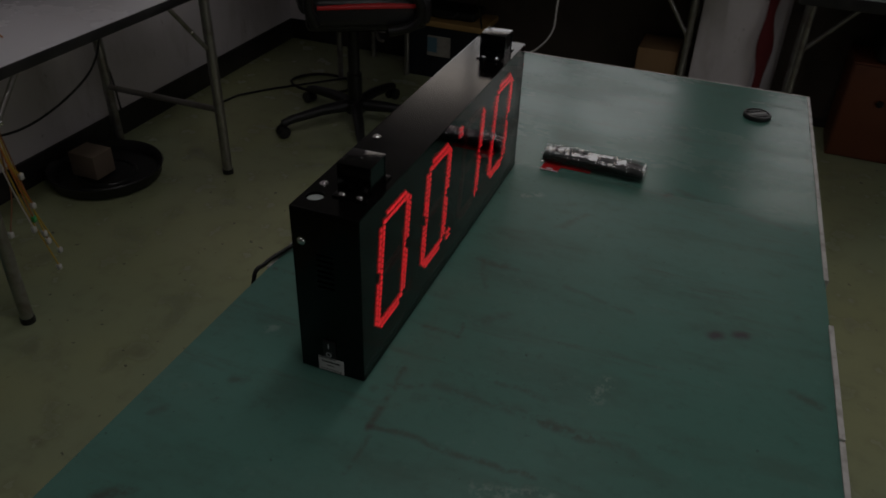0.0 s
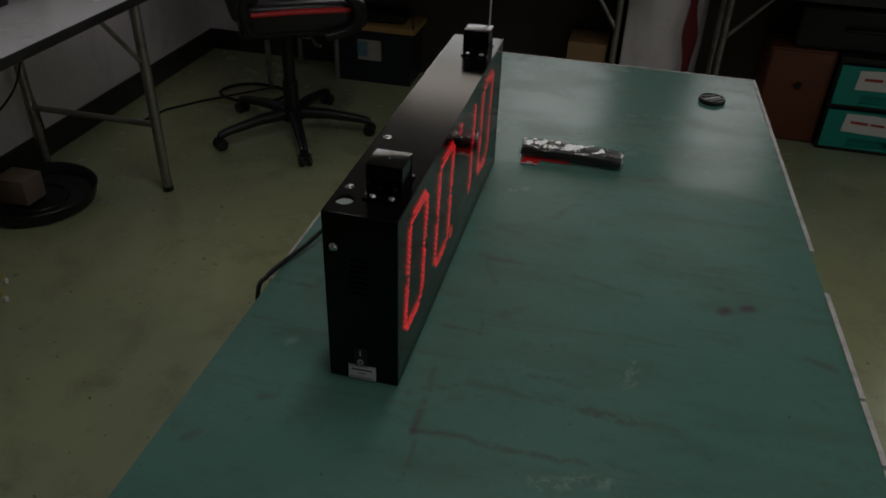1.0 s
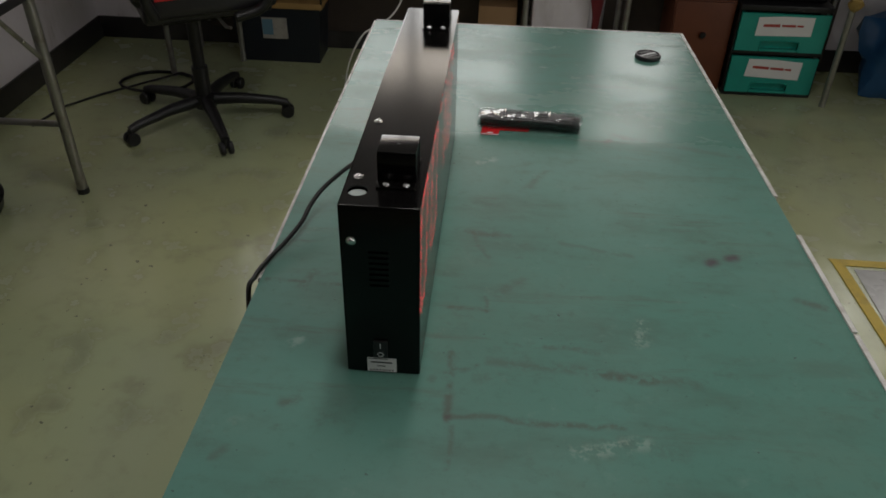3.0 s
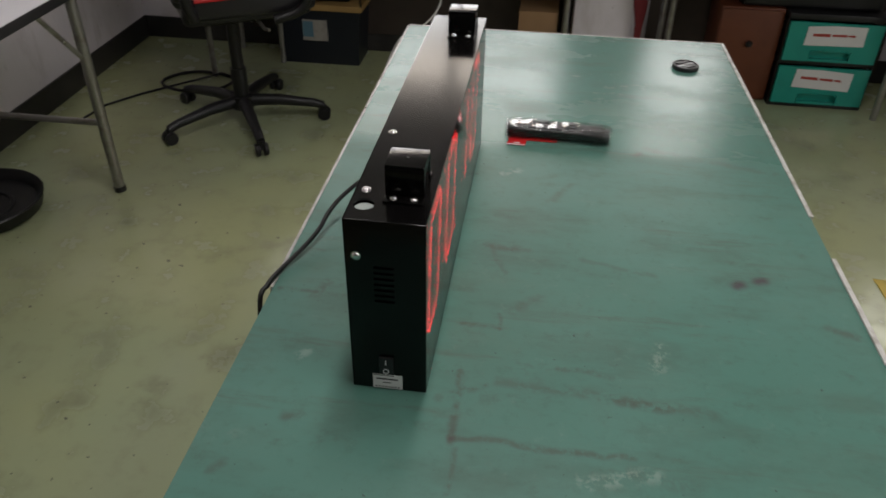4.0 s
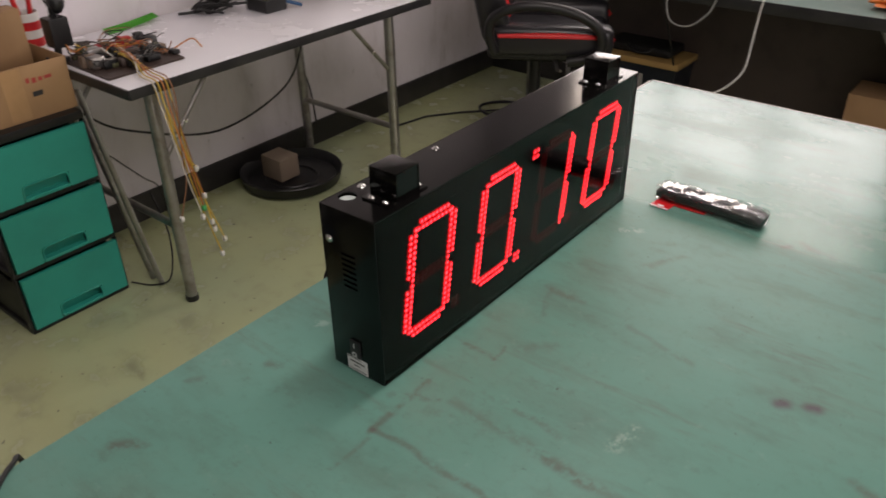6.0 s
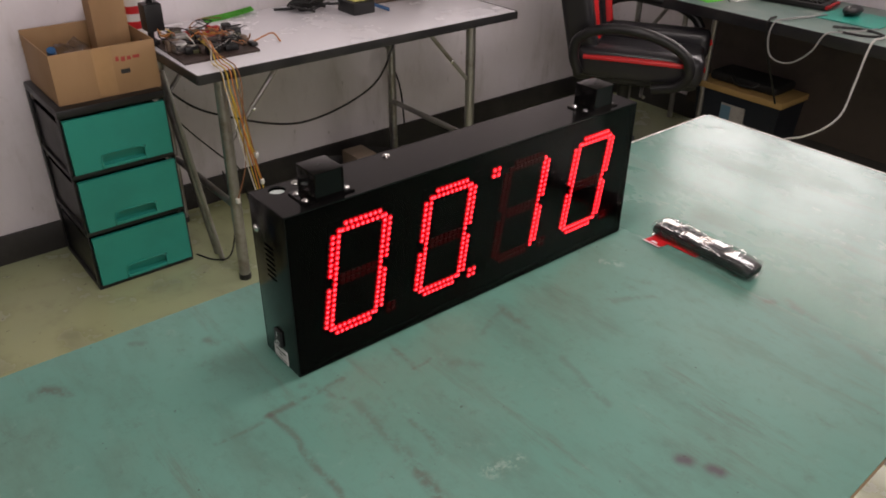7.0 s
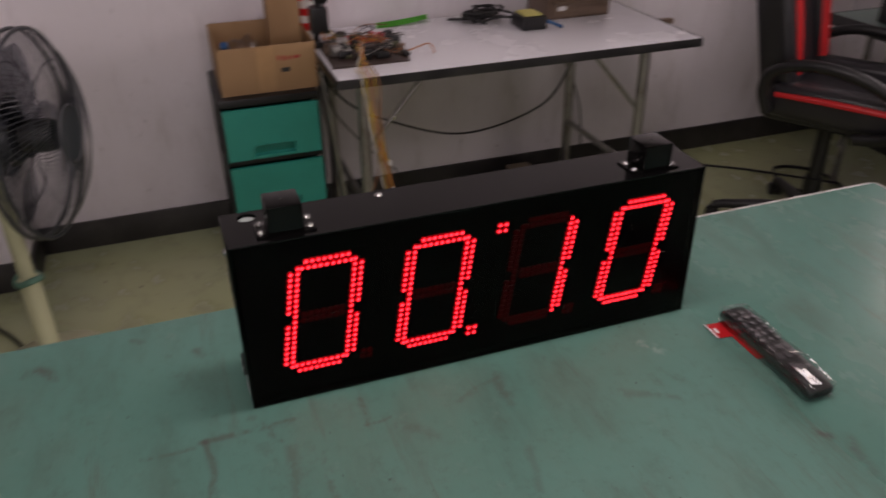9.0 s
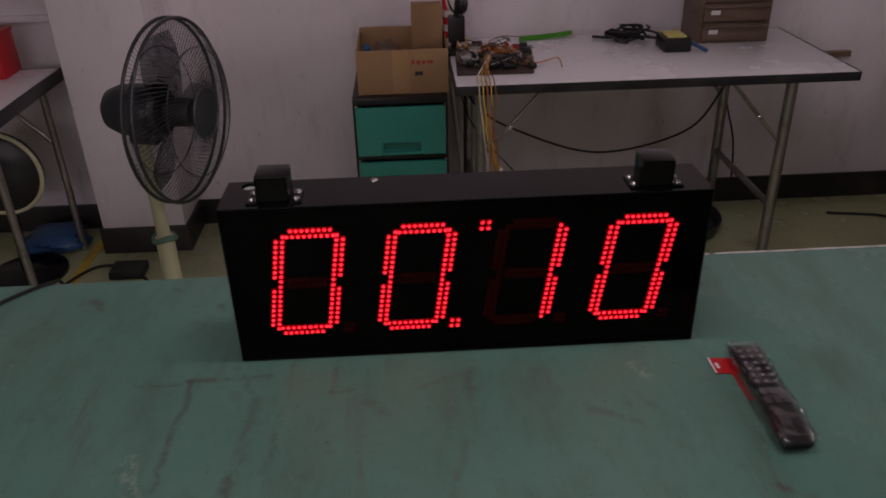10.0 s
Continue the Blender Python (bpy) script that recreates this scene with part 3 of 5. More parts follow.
LIT = ["upper_left lower_left upper_right lower_right top bottom".split()] * 2 + ["upper_right lower_right".split()] + ["upper_left lower_left upper_right lower_right top bottom".split()]
for d in range(4):
    origin = 0.0508 + 0.176 * d
    outline = [(origin - 0.004 + SHEAR * -0.004, DZ - 0.004), (origin + DW + 0.004 + SHEAR * -0.004, DZ - 0.004), (origin + DW + 0.004 + SHEAR * (DH + 0.004), DZ + DH + 0.004), (origin - 0.004 + SHEAR * (DH + 0.004), DZ + DH + 0.004)]
    digit = part("digit", slab(B(), [(y, z) for y, z in outline], -0.0099, -0.0094, Matrix(((0, 0, 1, 0), (1, 0, 0, 0), (0, 1, 0, 0), (0, 0, 0, 1)))), VOID, clock, "slanted seven-segment digit of red LEDs")
    for name, spots in SEGMENTS.items():
        on = name in LIT[d]
        part("segment", leds(spots, origin, 0.0054, -0.0074), LED_ON if on else LED_OFF, digit, "lit red LED segment" if on else "unlit dark red LED segment", 0)
        if on:
            part("led_core", leds(spots, origin, 0.0031, -0.0070), LED_CORE, digit, "bright LED centres", 0)
    spots = [(0.131 + u, 0.009 + v) for u, v in DOT]
    on = d == 1
    part("decimal_point", leds(spots, origin, 0.0054, -0.0074), LED_ON if on else LED_OFF, digit, "", 0)
    if on:
        part("led_core", leds(spots, origin, 0.0031, -0.0070), LED_CORE, digit, "bright LED centres", 0)
for v0, on in ((0.189, True),):
    spots = [(u, v0 + v) for u, v in DOT]
    dot = part("separator_dot", leds(spots, 0.410 - SHEAR * v0, 0.0054, -0.0074), LED_ON, clock, "lit red LED dot", 0)
    part("led_core", leds(spots, 0.410 - SHEAR * v0, 0.0031, -0.0070), LED_CORE, dot, "", 0)


def screw(at, axis, parent, radius=0.0052):
    """A domed cross-head screw on its washer, its head along axis."""
    m = Matrix.Translation(at) @ Vector(axis).to_track_quat("Z", "Y").to_matrix().to_4x4()
    bm = lathe(B(), [(0, 0), (radius * 1.25, 0), (radius * 1.25, 0.0008), (radius, 0.001), (radius * 0.95, 0.0022), (radius * 0.6, 0.0034), (0.0012, 0.0038), (0, 0.003)], m, 14)
    return part("screw", bm, SCREW, parent, "bright cross-head screw")


for x, y in ((-0.090, 0.071), (-0.088, 0.237)):
    screw((x, y, CT), (0, 0, 1), clock)
screw((-0.090, 0, 0.980), (0, -1, 0), clock)
part("hole_plug", lathe(B(), [(0, 0), (HR - 0.0006, 0), (HR - 0.0006, 0.001), (0, 0.001)], Matrix.Translation((HX, HY, CT - 0.007)), 24), mat("grey_plug", (0.45, 0.50, 0.48), 0.3), clock, "pale grey plug in the cable hole")
for yc in (0.085, 0.678):
    bm = B()
    bx0, bx1, bh, bt = -0.063, -0.012, 0.042, 0.003
    for s in (-1, 1):
        box(bm, (bx0, yc + s * 0.023 - bt / 2, CT), (bx1, yc + s * 0.023 + bt / 2, CT + bh), 0.0008)
        f = sorted((yc + s * 0.0245, yc + s * 0.042))
        box(bm, (bx0, f[0], CT), (bx1, f[1], CT + bt), 0.0008)
    for x in (bx0 + 0.001, bx1 - 0.003):
        box(bm, (x, yc - 0.0215, CT), (x + 0.002, yc + 0.0215, CT + bh))
    box(bm, (bx0, yc - 0.0245, CT + bh), (bx1, yc + 0.0245, CT + bh + bt), 0.001)
    br = part("bracket", bm, BLACK_STEEL, clock, "black steel mounting bracket", 20)
    for s in (-1, 1):
        for x in (-0.050, -0.024):
            screw((x, yc + s * 0.034, CT + bt), (0, 0, 1), br, 0.0045)
    part("bracket_hole", lathe(B(), [(0, 0), (0.002, 0), (0.002, 0.0004), (0, 0.0004)], Matrix.Translation((-0.037, yc, CT + bh + bt)), 10), INK, br)
bm = B()
for k in range(7):
    z = 0.908 + 0.009 * k
    box(bm, (-0.068, -0.0006, z), (-0.042, 0.001, z + 0.003))
part("vent", bm, VOID, clock, "row of dark vent slits")
# rocker switch with its marks, and the white sticker below it
sw = part("switch", box(B(), (-0.066, -0.004, 0.782), (-0.046, 0.001, 0.812), 0.0015), BLACK_PLASTIC, clock, "black rocker switch marked I and O")


def lettering(text, size, m, parent, material, name="lettering"):
    cu = bpy.data.curves.new(name, "FONT")
    cu.body, cu.size, cu.align_x, cu.align_y, cu.extrude = text, size, "CENTER", "CENTER", 0.0002
    tmp = bpy.data.objects.new(name, cu)
    me = bpy.data.meshes.new_from_object(tmp)
    me.transform(m)
    me.materials.append(material)
    ob = new(name, me)
    ob.parent = parent
    if parent.type == "EMPTY" and parent.name not in LOCAL:
        ob.matrix_parent_inverse = parent.matrix_basis.inverted()
    bpy.data.objects.remove(tmp)
    return ob


FACE_SOUTH = Euler((radians(90), 0, 0)).to_matrix().to_4x4()
lettering("I", 0.013, Matrix.Translation((-0.056, -0.0042, 0.804)) @ FACE_SOUTH, sw, WHITE_PRINT)
lettering("O", 0.012, Matrix.Translation((-0.056, -0.0042, 0.788)) @ FACE_SOUTH, sw, WHITE_PRINT)
st = part("sticker", box(B(), (-0.076, -0.0006, 0.7525), (-0.034, 0.001, 0.7785)), PAPER, clock, "small white sticker with unreadable print")
bm = B()
box(bm, (-0.075, -0.0009, 0.7765), (-0.046, 0.0, 0.7778))
box(bm, (-0.071, -0.0009, 0.7690), (-0.040, 0.0, 0.7715))
box(bm, (-0.062, -0.0009, 0.7628), (-0.050, 0.0, 0.7642))
for k in range(8):
    box(bm, (-0.073 + 0.0046 * k, -0.0009, 0.7548), (-0.070 + 0.0046 * k, 0.0, 0.7565))
part("print_bars", bm, INK, st)
cord = smooth_path([(-0.102, 0.53, 0.86), (-0.17, 0.475, 0.832), (-0.222, 0.432, 0.800), (-0.243, 0.391, 0.783), (-0.251, 0.348, 0.772), (-0.268, 0.297, 0.763), (-0.288, 0.246, 0.757), (-0.298, 0.20, 0.755), (-0.302, 0.165, 0.735), (-0.302, 0.15, 0.55), (-0.31, 0.2, 0.25), (-0.33, 0.27, 0.02)])
part("power_cord", tube(B(), cord, 0.0042, 8), BLACK_RUBBER, clock, "black power cord hanging over the table edge")

# ---- white folding table ----
WX0, WX1, WY0, WY1, WZ = -2.04, -1.396, 0.453, 1.802, 0.783
wt = thing("white_table", "white laminate folding table with black edging and steel legs", "table", ((WX0 + WX1) / 2, (WY0 + WY1) / 2, 0))
part("tabletop", box(B(), (WX0 + 0.003, WY0 + 0.003, WZ - 0.026), (WX1 - 0.003, WY1 - 0.003, WZ), 0.002), LAMINATE, wt, "white laminate top with faint smudges")
bm = B()
box(bm, (WX1 - 0.003, WY0, WZ - 0.030), (WX1 + 0.003, WY1, WZ + 0.0008), 0.002)
box(bm, (WX0, WY0 - 0.003, WZ - 0.030), (WX1 - 0.003, WY0 + 0.003, WZ + 0.0008), 0.002)
box(bm, (WX0, WY1 - 0.003, WZ - 0.030), (WX1 - 0.003, WY1 + 0.003, WZ + 0.0008), 0.002)
part("edging", bm, BLACK_EDGE, wt, "black edging")
for y, inward in ((WY0 + 0.088, 1), (WY1 - 0.205, -1)):
    for x in (WX1 - 0.045, WX0 + 0.05):
        part("leg", tube(B(), [(x, y - 0.006 * inward, 0.004), (x, y, WZ - 0.03)], 0.0195, 12), STEEL, wt, "scratched steel tube leg")
        part("foot_cap", lathe(B(), [(0, 0), (0.022, 0), (0.022, 0.02), (0, 0.02)], Matrix.Translation((x, y - 0.006 * inward, 0)), 12), BLACK_PLASTIC, wt)
        part("brace", tube(B(), [(x, y + 0.01 * inward, 0.53), (x, y + 0.21 * inward, WZ - 0.03)], 0.008, 8, flat=0.5), STEEL, wt)
        screw((x + 0.008, y + 0.10 * inward, 0.625), (1, 0, 0), wt, 0.006)
    part("crossbar", tube(B(), [(WX0 + 0.05, y, 0.285), (WX1 - 0.045, y, 0.285)], 0.0125, 10), STEEL, wt)
    part("crossbar", tube(B(), [(WX0 + 0.03, y, WZ - 0.044), (WX1 - 0.03, y, WZ - 0.044)], 0.014, 10), STEEL, wt)

# ---- teal drawers ----
def drawer_unit(name, x0, x1, y0, y1, high, count, front, label, group=""):
    """A black plastic frame with teal drawers; front: 'east' (faces +x) or 'south' (faces -y). Built facing -y, then turned."""
    wide, deep = (y1 - y0, x1 - x0) if front == "east" else (x1 - x0, y1 - y0)
    at = ((x0 + x1) / 2, (y0 + y1) / 2, 0)
    u = thing(name, label, "drawer unit", at, 90 if front == "east" else 0, group)
    h, p = wide / 2, 0.007
    f, bk = -deep / 2, deep / 2
    bm = B()
    box(bm, (-h, f, high - 0.028), (h, bk, high), 0.006)
    part("top", bm, BLACK_PLASTIC, u, "black plastic top")
    step = (high - 0.028) / count
    for k in range(count):
        z = k * step
        bm = B()
        box(bm, (-h, f + 0.004, z), (h, bk, z + 0.018), 0.003)
        part("rail", bm, BLACK_PLASTIC, u)
        for s in (-1, 1):
            xa, xb = sorted((s * h, s * (h - p)))
            for ya, yb in ((f + 0.002, f + 0.03), (bk - 0.03, bk)):
                part("post", box(B(), (xa, ya, z + 0.0185), (xb, yb, z + step - 0.0005), 0.003), BLACK_PLASTIC, u)
        # drawer box, open at the top, its front proud of the frame, with a notch for the handle
        a, b, c, d = -h + p + 0.003, h - p - 0.003, z + 0.022, z + step - 0.007
        hw, hz1 = wide * 0.205, c + 0.050
        notch = [(a, c), (-hw - 0.004, c), (-hw - 0.004, hz1), (hw + 0.004, hz1), (hw + 0.004, c), (b, c), (b, d), (a, d)]
        dr = part("drawer", slab(B(), notch, -f - 0.004, -f + 0.010, Matrix.Rotation(radians(90), 4, "X")), TEAL, u, "teal plastic drawer front")
        part("recess", box(B(), (-hw - 0.004, f + 0.014, c), (hw + 0.004, f + 0.018, hz1 + 0.004)), TEAL, dr)
        bm = B()
        for s in (-1, 1):
            tube(bm, smooth_path([(s * hw, f - 0.011, c + 0.004), (s * hw, f - 0.012, hz1 - 0.012), (s * (hw - 0.014), f - 0.012, hz1 + 0.001), (0, f - 0.012, hz1 + 0.002)], 4), 0.003, 6)
        part("handle", bm, TEAL, dr, "moulded handle recess")
        part("handle_grip", box(B(), (-hw, f - 0.012, c), (hw, f + 0.012, c + 0.012), 0.003), TEAL, dr, "moulded lower grip edge")
        bm = B()
        box(bm, (a, f + 0.02, c), (b, bk - 0.01, c + 0.003))
        for s in (a, b - 0.003):
            box(bm, (s, f + 0.02, c + 0.003), (s + 0.003, bk - 0.01, d - 0.03))
        box(bm, (a, bk - 0.013, c + 0.003), (b, bk - 0.01, d - 0.03))
        part("drawer_box", bm, BLACK_PLASTIC, dr, "dark drawer box inside the frame")
    return u


drawer_unit("drawer_unit", -2.05, -1.675, 0.092, 0.440, 0.668, 3, "east", "three-drawer unit of teal plastic in a black frame")

CARD = mat("brown_cardboard", (0.36, 0.215, 0.105), 0.75, dirt=(0.25, 0.14, 0.065), amount=0.35, stretch=(1, 1, 0.4))
RED = mat("red_plastic", (0.55, 0.012, 0.015), 0.4, dirt=(0.36, 0.01, 0.012))
RED_PRINT = mat("red_print", (0.42, 0.06, 0.045), 0.7, bump=0)
GREEN_PAPER = mat("bright_green_paper", (0.10, 0.66, 0.05), 0.7, amount=0.12, dirt=(0.08, 0.52, 0.05))
YELLOW = mat("yellow_sponge", (0.66, 0.60, 0.20), 0.85, bump=0.3)
YELLOW_TAPE = mat("yellow_floor_tape", (0.58, 0.42, 0.05), 0.5, dirt=(0.30, 0.22, 0.06), amount=0.6, scale=14)
CREAM = mat("cream_plastic", (0.55, 0.56, 0.36), 0.42, dirt=(0.36, 0.35, 0.22))
NAVY = mat("dark_navy_plastic", (0.012, 0.015, 0.022), 0.4)
TAN_LID = mat("tan_plastic_lid", (0.40, 0.25, 0.09), 0.45, dirt=(0.22, 0.13, 0.05))
BROWN_WOOD = mat("dark_brown_wood", (0.17, 0.115, 0.08), 0.5, dirt=(0.09, 0.06, 0.04), stretch=(1, 1, 8), amount=0.6)
RUST_BROWN = mat("reddish_brown_board", (0.14, 0.04, 0.016), 0.5, dirt=(0.07, 0.02, 0.009))
LEATHER = mat("black_leatherette", (0.016, 0.015, 0.018), 0.34, dirt=(0.035, 0.033, 0.036), grain=260, bump=0.15)
RED_LEATHER = mat("red_leatherette", (0.62, 0.012, 0.014), 0.42, grain=260, bump=0.1)
DARK_RED = mat("dark_red_cloth", (0.13, 0.008, 0.012), 0.8)
BLUE = mat("blue_plastic_sheet", (0.02, 0.09, 0.22), 0.4, dirt=(0.01, 0.04, 0.1))
GREY_CABLE = mat("grey_cable", (0.28, 0.28, 0.27), 0.5)
WHITE_CABLE = mat("white_cable", (0.66, 0.65, 0.62), 0.5)
BOARD = mat("dark_circuit_board", (0.055, 0.035, 0.028), 0.5)
DESK_TOP = mat("dusty_green_desktop", (0.12, 0.19, 0.165), 0.35, dirt=(0.30, 0.31, 0.28), amount=0.5)
PALE_PLATE = mat("pale_floor_plate", (0.55, 0.55, 0.54), 0.28, dirt=(0.30, 0.29, 0.27))
FAN_BLADE = clear("smoky_fan_blade", (0.42, 0.43, 0.46), 0.1)
WRAP = clear("clear_plastic_wrap", (0.97, 0.97, 0.97), 0.04, 0.05, 2.4)
wrap_tree = WRAP.node_tree
crease = wrap_tree.nodes.new("ShaderNodeBump")
crease.inputs["Strength"].default_value, crease.inputs["Distance"].default_value = 0.18, 0.0016
wrap_tree.links.new(maths(wrap_tree, "ADD", noise_of(wrap_tree, 100, 3, 0.55, (0.16, 2.2, 2.2)), maths(wrap_tree, "MULTIPLY", noise_of(wrap_tree, 130, 2, 0.5, (0.4, 1, 1)), 0.35)), crease.inputs["Height"])
for node in wrap_tree.nodes:
    if node.type == "BSDF_GLOSSY":
        wrap_tree.links.new(crease.outputs[0], node.inputs["Normal"])
HAZY = clear("hazy_plastic_bag", (0.80, 0.80, 0.80), 0.2, 0.12)
ORANGE = mat("orange_cloth", (0.62, 0.16, 0.02), 0.8)
GREEN_CLOTH = mat("green_cloth", (0.03, 0.30, 0.06), 0.8)
WIRES = [mat("%s_wire" % n, c, 0.45, bump=0) for n, c in (("yellow", (0.62, 0.42, 0.06)), ("orange", (0.55, 0.20, 0.05)), ("brown", (0.26, 0.12, 0.06)), ("white", (0.62, 0.60, 0.55)), ("black", (0.02, 0.02, 0.02)), ("red", (0.5, 0.02, 0.02)))]
CONNECTOR = mat("white_connector", (0.70, 0.69, 0.66), 0.4, bump=0)
GREEN_CONNECTOR = mat("green_connector", (0.05, 0.40, 0.12), 0.4, bump=0)
rng = random.Random(7)


def lump(bm, centre, size, seed, detail=2, rough=0.35):
    """A crumpled soft lump: a sphere pushed about by noise and flattened below."""
    n0 = len(bm.faces)
    made = bmesh.ops.create_icosphere(bm, subdivisions=detail, radius=1.0)["verts"]
    for v in made:
        d = v.co.normalized()
        k = 1 + rough * noise.noise(d * 1.7 + Vector((seed, 0, 0))) + rough * 0.6 * noise.noise(d * 4.1 + Vector((0, seed, 0)))
        v.co = Vector((centre[0] + d.x * size[0] * k, centre[1] + d.y * size[1] * k, max(centre[2] - size[2] * 0.98, centre[2] + d.z * size[2] * k)))
    return shaded(bm, n0)


# ---- on and round the drawers ----
ct = thing("cardboard_box", "open brown cardboard carton with red print, on the drawers", "box", (-1.89, 0.31, 0.669))
cx0, cx1, cy0, cy1, cz0, cz1 = -2.035, -1.712, 0.116, 0.448, 0.669, 0.830
part("box_bottom", box(B(), (cx0, cy0, cz0), (cx1, cy1, cz0 + 0.004)), CARD, ct)
for lo, hi in (((cx1 - 0.004, cy0), (cx1, cy1)), ((cx0, cy0), (cx0 + 0.004, cy1)), ((cx0 + 0.004, cy0), (cx1 - 0.004, cy0 + 0.004)), ((cx0 + 0.004, cy1 - 0.004), (cx1 - 0.004, cy1))):
    part("box_side", box(B(), (*lo, cz0 + 0.004), (*hi, cz1 + (0.012 if lo[0] == cx0 else 0)), 0.001), CARD, ct)
bm = B()
for y0, y1, z0, z1 in ((0.315, 0.325, 0.778, 0.793), (0.332, 0.345, 0.775, 0.79), (0.352, 0.364, 0.777, 0.789), (0.37, 0.392, 0.779, 0.789)):
    box(bm, (cx1 - 0.001, y0, z0), (cx1 + 0.0005, y1, z1))
part("print_bars", bm, RED_PRINT, ct, "red print")
part("print_bars", box(B(), (cx1 - 0.001, 0.325, 0.735), (cx1 + 0.0005, 0.355, 0.750)), INK, ct, "black print")
part("tape_strip", box(B(), (cx1 - 0.0005, 0.245, cz0 + 0.006), (cx1 + 0.0006, 0.305, cz1 - 0.002)), mat("packing_tape", (0.42, 0.25, 0.12), 0.3), ct, "brown packing tape")
solid("cardboard_sleeve", box(B(), (-1.985, 0.322, 0.674), (-1.905, 0.437, 0.943), 0.003), CARD, "tall narrow brown cardboard box standing in the carton", "box")
solid("plastic_bag", lump(B(), (-1.86, 0.225, 0.748), (0.06, 0.055, 0.075), 3, 3, 0.5), HAZY, "crumpled clear plastic bag in the carton", "bag")
bt = thing("marker_pen", "dark blue pen lying in the carton", "pen", (-1.84, 0.165, 0.723))
part("barrel", tube(B(), [(-1.90, 0.17, 0.683), (-1.82, 0.155, 0.798)], 0.012, 10), NAVY, bt)
part("cap", tube(B(), [(-1.82, 0.155, 0.798), (-1.80, 0.151, 0.823)], 0.014, 10), BLUE, bt)
cup = thing("pen_cup", "red and white striped cup with red tools", "cup", (-1.965, 0.478, WZ))
for k in range(5):
    part("band", lathe(B(), [(0.034, 0), (0.036, 0), (0.036, 0.026), (0.034, 0.026)] if k else [(0, 0), (0.036, 0), (0.036, 0.026), (0.034, 0.026), (0.034, 0.003), (0, 0.003)], Matrix.Translation((-1.965, 0.478, WZ + 0.001 + 0.0262 * k)), 24), RED if k % 2 else CONNECTOR, cup)
for dx, dy, lean in ((0.01, -0.012, -0.028), (-0.01, 0.012, 0.018)):
    part("tool_handle", tube(B(), [(-1.965 + dx, 0.478 + dy, WZ + 0.05), (-1.965 + dx, 0.478 + dy + lean, WZ + 0.22)], 0.008, 8), RED, cup)
lamp = thing("clamp_stand", "black clamp stand with adapters at the table corner", "stand", (-1.80, 0.463, WZ))
part("pole", tube(B(), [(-1.80, 0.465, WZ - 0.06), (-1.80, 0.478, 0.88), (-1.80, 0.513, 1.14)], 0.011, 10), BLACK_PLASTIC, lamp)
part("adapter", box(B(), (-1.825, 0.453, 0.835), (-1.765, 0.513, 0.925), 0.006), BLACK_PLASTIC, lamp)
part("joint", lump(B(), (-1.80, 0.503, 0.965), (0.028, 0.026, 0.038), 5, 2, 0.15), BLACK_PLASTIC, lamp)
part("clamp", box(B(), (-1.83, 0.441, WZ - 0.075), (-1.77, 0.4495, WZ + 0.022), 0.004), BLACK_PLASTIC, lamp)
part("clamp_jaw", box(B(), (-1.83, 0.4497, WZ + 0.002), (-1.77, 0.49, WZ + 0.022), 0.004), BLACK_PLASTIC, lamp)
part("cable", tube(B(), smooth_path([(-1.79, 0.493, 0.92), (-1.76, 0.463, 0.96), (-1.77, 0.453, 1.005), (-1.80, 0.498, 1.02)]), 0.0035, 6), BLACK_RUBBER, lamp)
# loose flat steel strips leaning between drawers and table
for k, (x, y) in enumerate(((-1.70, 0.462), (-1.76, 0.466))):
    solid("steel_strip", tube(B(), [(x + 0.10, y + 0.06, 0.001), (x, y - 0.010, 0.725 - 0.02 * k)], 0.010, 6, flat=0.3), STEEL, "scratched steel strip leaning beside the drawers", "steel strip", group="steel strips beside the drawers")

# ---- on the white table ----
pcb = thing("circuit_boards", "heap of circuit boards with tangled coloured wires", "circuit boards", (-1.70, 0.64, WZ))
plate = [(-1.835, 0.478), (-1.518, 0.466), (-1.515, 0.728), (-1.80, 0.765)]
part("base_board", slab(B(), plate, WZ + 0.001, WZ + 0.007), BOARD, pcb, "dark brown base board")
OLIVE = mat("dark_olive_part", (0.075, 0.075, 0.035), 0.5)
COMPONENTS = [BLACK_PLASTIC, BOARD, OLIVE, BROWN_WOOD, STEEL, BLACK_PLASTIC, WIRES[5]]
for k in range(64):
    x, y = rng.uniform(-1.81, -1.56), rng.uniform(0.49, 0.735)
    a, b, h = rng.uniform(0.005, 0.02), rng.uniform(0.005, 0.024), rng.uniform(0.005, 0.04)
    part("component", box(B(), (x - a, y - b, WZ + 0.007), (x + a, y + b, WZ + 0.007 + h), 0.0015, 1), COMPONENTS[min(6, int(rng.random() ** 1.6 * 7))], pcb)
for k in range(34):
    x, y = rng.uniform(-1.79, -1.57), rng.uniform(0.50, 0.71)
    pts = [(x, y, WZ + 0.012)]
    for j in range(4):
        x, y = min(-1.55, max(-1.82, x + rng.uniform(-0.06, 0.06))), min(0.745, max(0.485, y + rng.uniform(-0.06, 0.06)))
        pts.append((x, y, WZ + rng.uniform(0.025, 0.062)))
    part("wire", tube(B(), smooth_path(pts, 5), rng.uniform(0.0014, 0.0024), 5), WIRES[(4, 4, 2, 4, 2, 5, 1, 0, 3)[rng.randrange(9)]], pcb)
part("wire", tube(B(), smooth_path([(-1.62, 0.70, WZ + 0.02), (-1.61, 0.75, WZ + 0.010), (-1.61, 0.79, WZ + 0.02), (-1.60, 0.825, WZ + 0.028), (-1.57, 0.835, WZ + 0.004)]), 0.0025, 6), WIRES[1], pcb)
